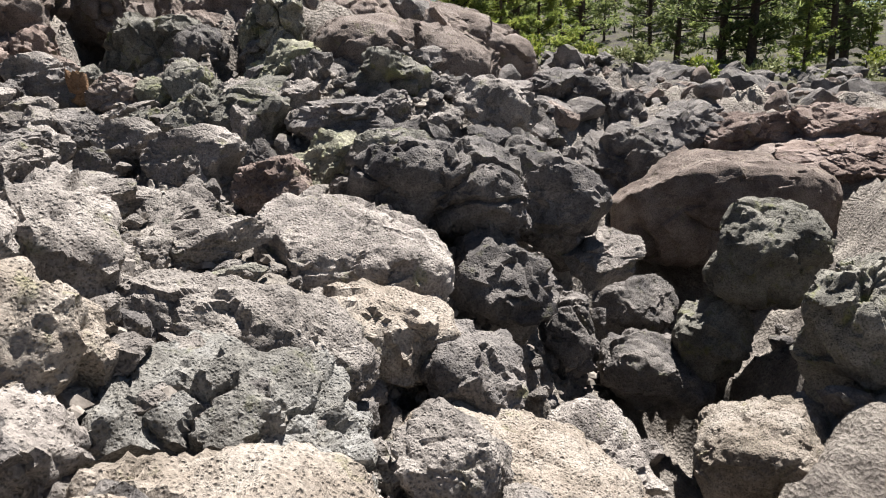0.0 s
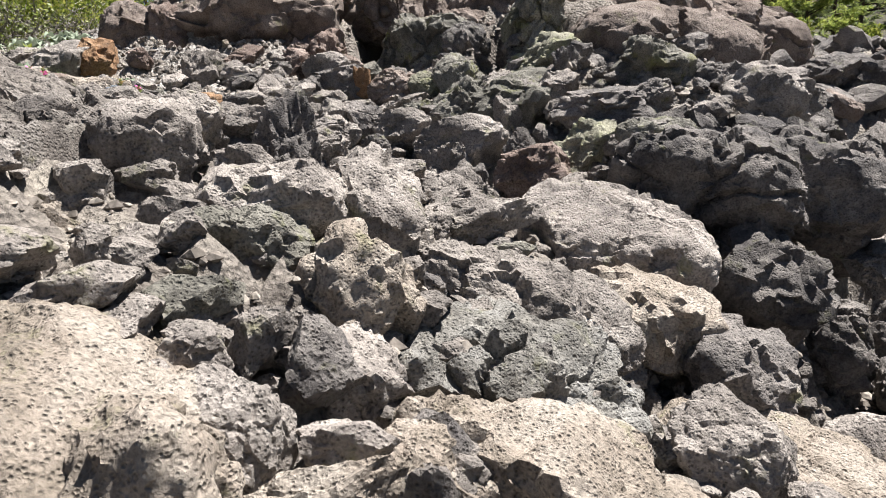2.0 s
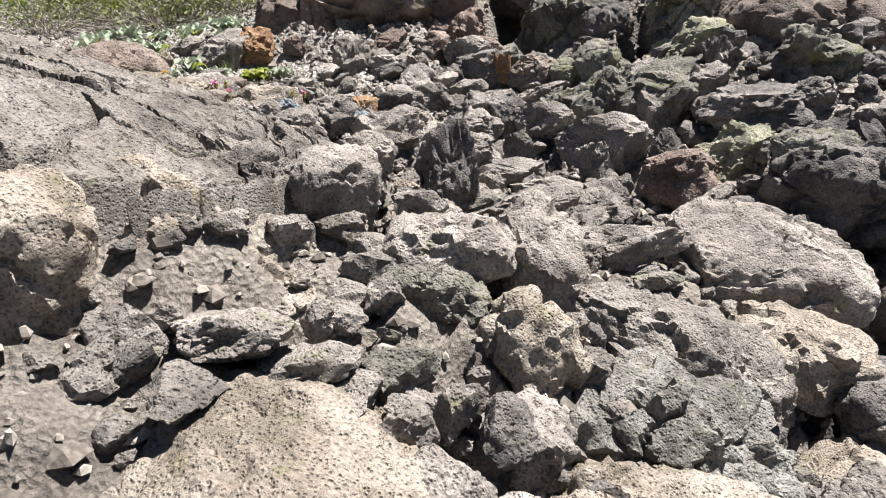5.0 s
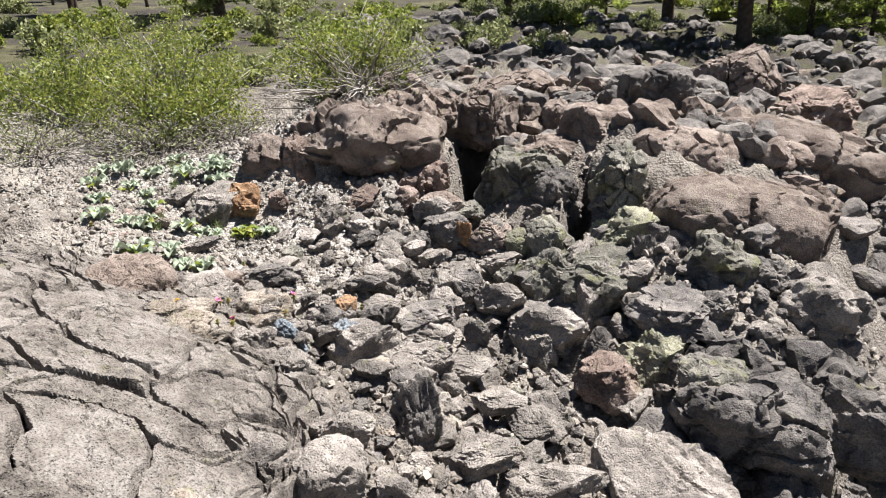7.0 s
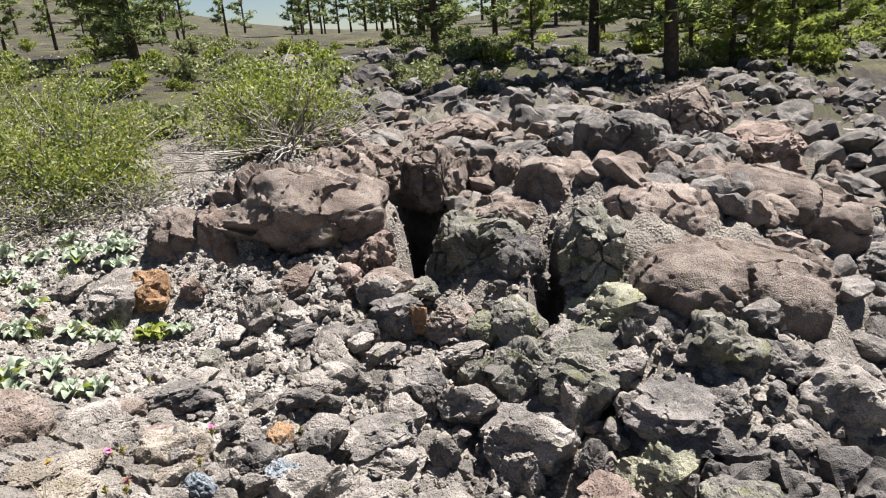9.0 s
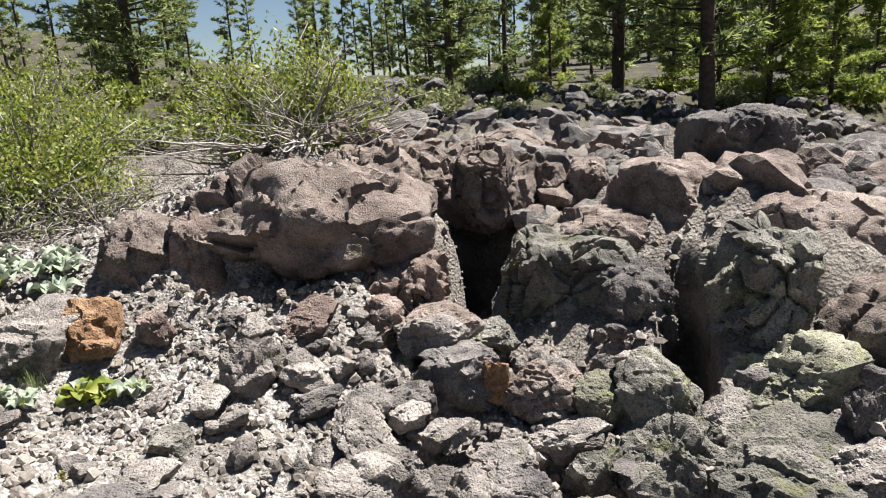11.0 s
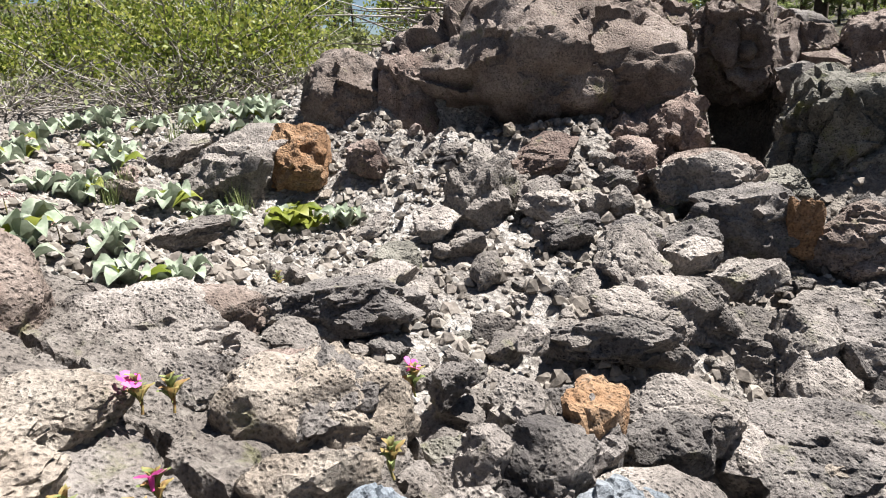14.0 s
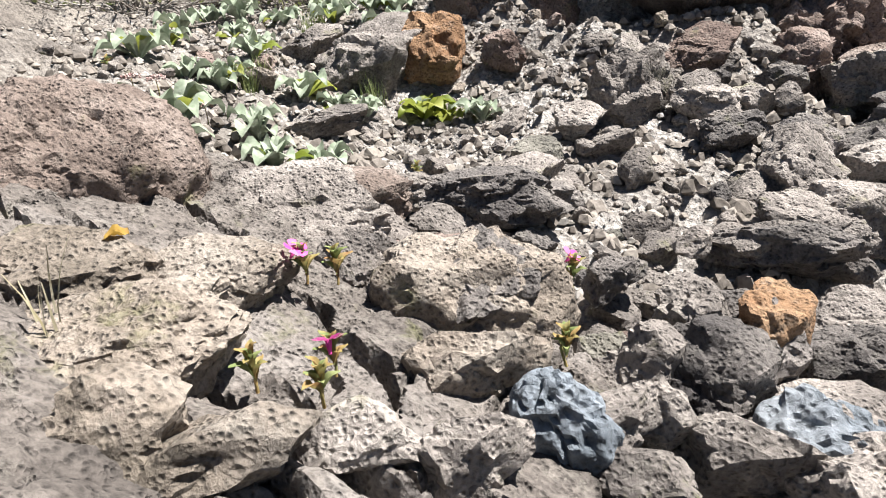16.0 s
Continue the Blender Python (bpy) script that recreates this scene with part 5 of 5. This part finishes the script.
# low sage on the plain
first = brush(-8.0, 13.0, ground_z(-8, 13), 0.6, 0.7, 1100, 14, 20, LEAF_GREY, "low grey-green sagebrush on the plain", 0.05, 0.05, "sagebrush")
second = brush(5.0, 15.0, ground_z(5, 15), 0.65, 0.8, 1100, 14, 21, LEAF, "low yellow-green brush at the edge of the lava", 0.05, 0.05, "sagebrush")
sage = random.Random(5)
for k in range(250):
    a = radians(sage.uniform(-70, 38))
    d = 11 + 40 * sage.random() ** 1.4
    x, y = d * math.sin(a), d * math.cos(a)
    if y < 11 and abs(x) < 6:
        continue
    s = sage.uniform(0.5, 1.25)
    if x > -4 and d < 20:
        continue
    if x > 2 and (d < 17 or sage.random() < 0.6):
        continue
    ob = copy_thing(first if sage.random() < 0.7 else second, pose(x, y, ground_z(x, y) - 0.03, 0, 0, sage.uniform(0, 360)))
    ob.scale = (s, s, s)


# ---- trees ----
def pine(height, spread_r, seed, needle, base_bare=0.12, sprays=900):
    """Tapered trunk, whorled limbs and sprays of needles."""
    r = random.Random(seed)
    base = new("pine_tree")
    tv, tf, nv, nf = [], [], [], []
    lean = (r.gauss(0, 0.01), r.gauss(0, 0.01))
    tube([Vector((lean[0] * height * t, lean[1] * height * t, height * t - 0.2)) for t in (0, 0.1, 0.3, 0.6, 0.85, 1)], 0.0105 * height + 0.03, 0.02, tv, tf, 9)
    limbs = int(height * (9 if sprays > 1000 else 4))
    ends = []
    for k in range(limbs):
        t = base_bare + (0.99 - base_bare) * (k + r.random()) / limbs
        reach = spread_r * (1.02 - t) ** 0.75 * r.uniform(0.55, 1.1) * (0.7 if t < base_bare + 0.1 else 1)
        a = r.uniform(0, 6.2832)
        z0 = height * t - 0.2
        o = Vector((lean[0] * height * t, lean[1] * height * t, z0))
        droop = r.uniform(-0.25, 0.18) + 0.35 * t
        pts = [o + Vector((math.cos(a) * reach * s, math.sin(a) * reach * s, reach * (droop * s + 0.18 * s * s))) for s in (0, 0.5, 1)]
        tube(pts, 0.012 + 0.02 * reach, 0.006, tv, tf, 3)
        ends.append((pts, reach, a))
    for k in range(sprays):
        pts, reach, a = r.choice(ends)
        s = r.uniform(0.3, 1.05)
        c = pts[0].lerp(pts[2], s) + Vector((r.gauss(0, 0.13), r.gauss(0, 0.13), r.gauss(0, 0.1))) * (0.3 + 0.35 * reach)
        size = r.uniform(0.12, 0.26) * (0.6 + height / 22) * (1.0 if sprays > 1000 else 1.8)
        for q in range(5):
            d = Vector((math.cos(a) + r.gauss(0, 0.8), math.sin(a) + r.gauss(0, 0.8), r.gauss(0.25, 0.6))).normalized()
            w = d.cross(Vector((r.gauss(0, 1), r.gauss(0, 1), r.gauss(0, 1)))).normalized()
            b = len(nv)
            nv += [tuple(c - w * size * 0.13), tuple(c + d * size), tuple(c + w * size * 0.13)]
            nf.append((b, b + 1, b + 2))
    mesh_object("trunk", tv, tf, BARK, base)
    mesh_object("crown", nv, nf, needle, base)
    return base


def plant(tree, x, y, s, yaw, sink=0.05):
    ob = copy_thing(tree, pose(x, y, ground_z(x, y) - sink, 0, 0, yaw))
    ob.scale = (s, s, s)
    return ob


OLD = [tagged(pine(15, 2.7, 1, NEEDLE, 0.03, 3600), "tall dark green pine with limbs near the ground", "tree", "pines"),
       tagged(pine(17, 2.5, 2, NEEDLE, 0.07, 3600), "tall dark green pine with a bare lower trunk", "tree", "pines")]
FAR = [tagged(pine(15, 2.6, 11, NEEDLE, 0.05, 800), "distant dark green pine in the woods", "tree", "pines"), tagged(pine(13, 2.2, 12, NEEDLE, 0.12, 800), "distant slender pine in the woods", "tree", "pines")]
YOUNG = tagged(pine(6, 1.5, 3, NEEDLE_LIGHT, 0.02, 2600), "young bright green pine with dense low limbs", "tree", "pines")
FAR[0].matrix_basis = pose(-20, 52, ground_z(-20, 52))
FAR[1].matrix_basis = pose(24, 60, ground_z(24, 60))
OLD[0].matrix_basis = pose(10.1, 24.1, ground_z(10.1, 24.1))
OLD[1].matrix_basis = pose(-4.1, 23.4, ground_z(-4.1, 23.4))
YOUNG.matrix_basis = pose(0.0, 21.6, ground_z(0.0, 21.6))
for k, (x, y, s) in enumerate([(9.4, 24.9, 0.9), (12, 38, 0.9), (12.8, 46, 1.0), (18.4, 33.4, 1.1), (6.5, 36, 0.9), (-1.5, 19.6, 1.0), (2.4, 27.3, 0.9), (-18.4, 18.5, 0.9), (-10.6, 25.9, 0.9), (-15, 60, 1.1), (-22, 22, 1.0), (16, 30, 0.8), (22, 44, 1.0), (5, 48, 0.9), (-13, 34, 0.8)]):
    plant(OLD[k % 2], x, y, s, 47 * k)
for k, (x, y, s) in enumerate([(3.0, 25, 0.8), (1.5, 22, 0.75), (4.4, 29, 0.9), (-1.2, 25.1, 1.0), (0.6, 22.5, 0.7), (11.6, 23.5, 0.6), (-7, 27, 0.8), (2.4, 33, 1.0), (-2.8, 30, 1.1), (17.5, 30, 0.5)]):
    plant(YOUNG, x, y, s, 61 * k)
# the woods behind
woods = random.Random(8)
for k in range(165):
    a = radians(woods.uniform(-68, 46))
    d = woods.uniform(42, 130)
    if 2 < math.degrees(a) < 34 and d < 75:
        d += 55
    plant(FAR[k % 2], d * math.sin(a), d * math.cos(a), woods.uniform(0.7, 1.35), woods.uniform(0, 360))


# ---- dead wood ----
LOGS = [(-9.3, 9.0, 1.8, 0.05, 20), (-8.6, 9.4, 1.3, 0.04, -15), (-10.2, 8.6, 1.6, 0.045, 45), (-7.9, 9.8, 1.0, 0.035, 5), (-3.2, 13.5, 1.2, 0.06, -10), (2.2, 13.0, 2.4, 0.06, -25)]


def dead_log(x, y, length, radius, yaw, seed, label):
    r = random.Random(seed)
    verts, faces = [], []
    pts = [Vector((length * (t - 0.5), 0.03 * math.sin(5 * t + seed), 0.02 * math.sin(7 * t))) for t in (0, 0.15, 0.3, 0.5, 0.7, 0.85, 1)]
    tube(pts, radius, radius * 0.55, verts, faces, 9)
    base = tagged(new("dead_log"), label, "log", "dead wood")
    base.matrix_basis = pose(x, y, ground_z(x, y) + radius * 0.7, 0, 0, yaw)
    mesh_object("log_trunk", verts, faces, TWIG, base)
    for k in range(4):
        verts, faces = [], []
        o = pts[1 + k]
        tube([o, o + Vector((0.1, r.uniform(-0.2, 0.2), 0.12)), o + Vector((0.25, r.uniform(-0.35, 0.35), r.uniform(0.1, 0.3)))], radius * 0.3, 0.004, verts, faces, 5)
        mesh_object("snag", verts, faces, TWIG, base)


for k, (x, y, l, q, yaw) in enumerate(LOGS):
    dead_log(x, y, l, q, yaw, k, "bleached grey dead log lying on the lava plain")
for k, (x, y) in enumerate([(-2.98, 3.05), (-3.3, 2.95), (-2.35, 2.95), (-4.3, 2.6)]):
    small_leaf_plant(x, y, ground_z(x, y) + 0.01, 0.03, 30 + k, 0)
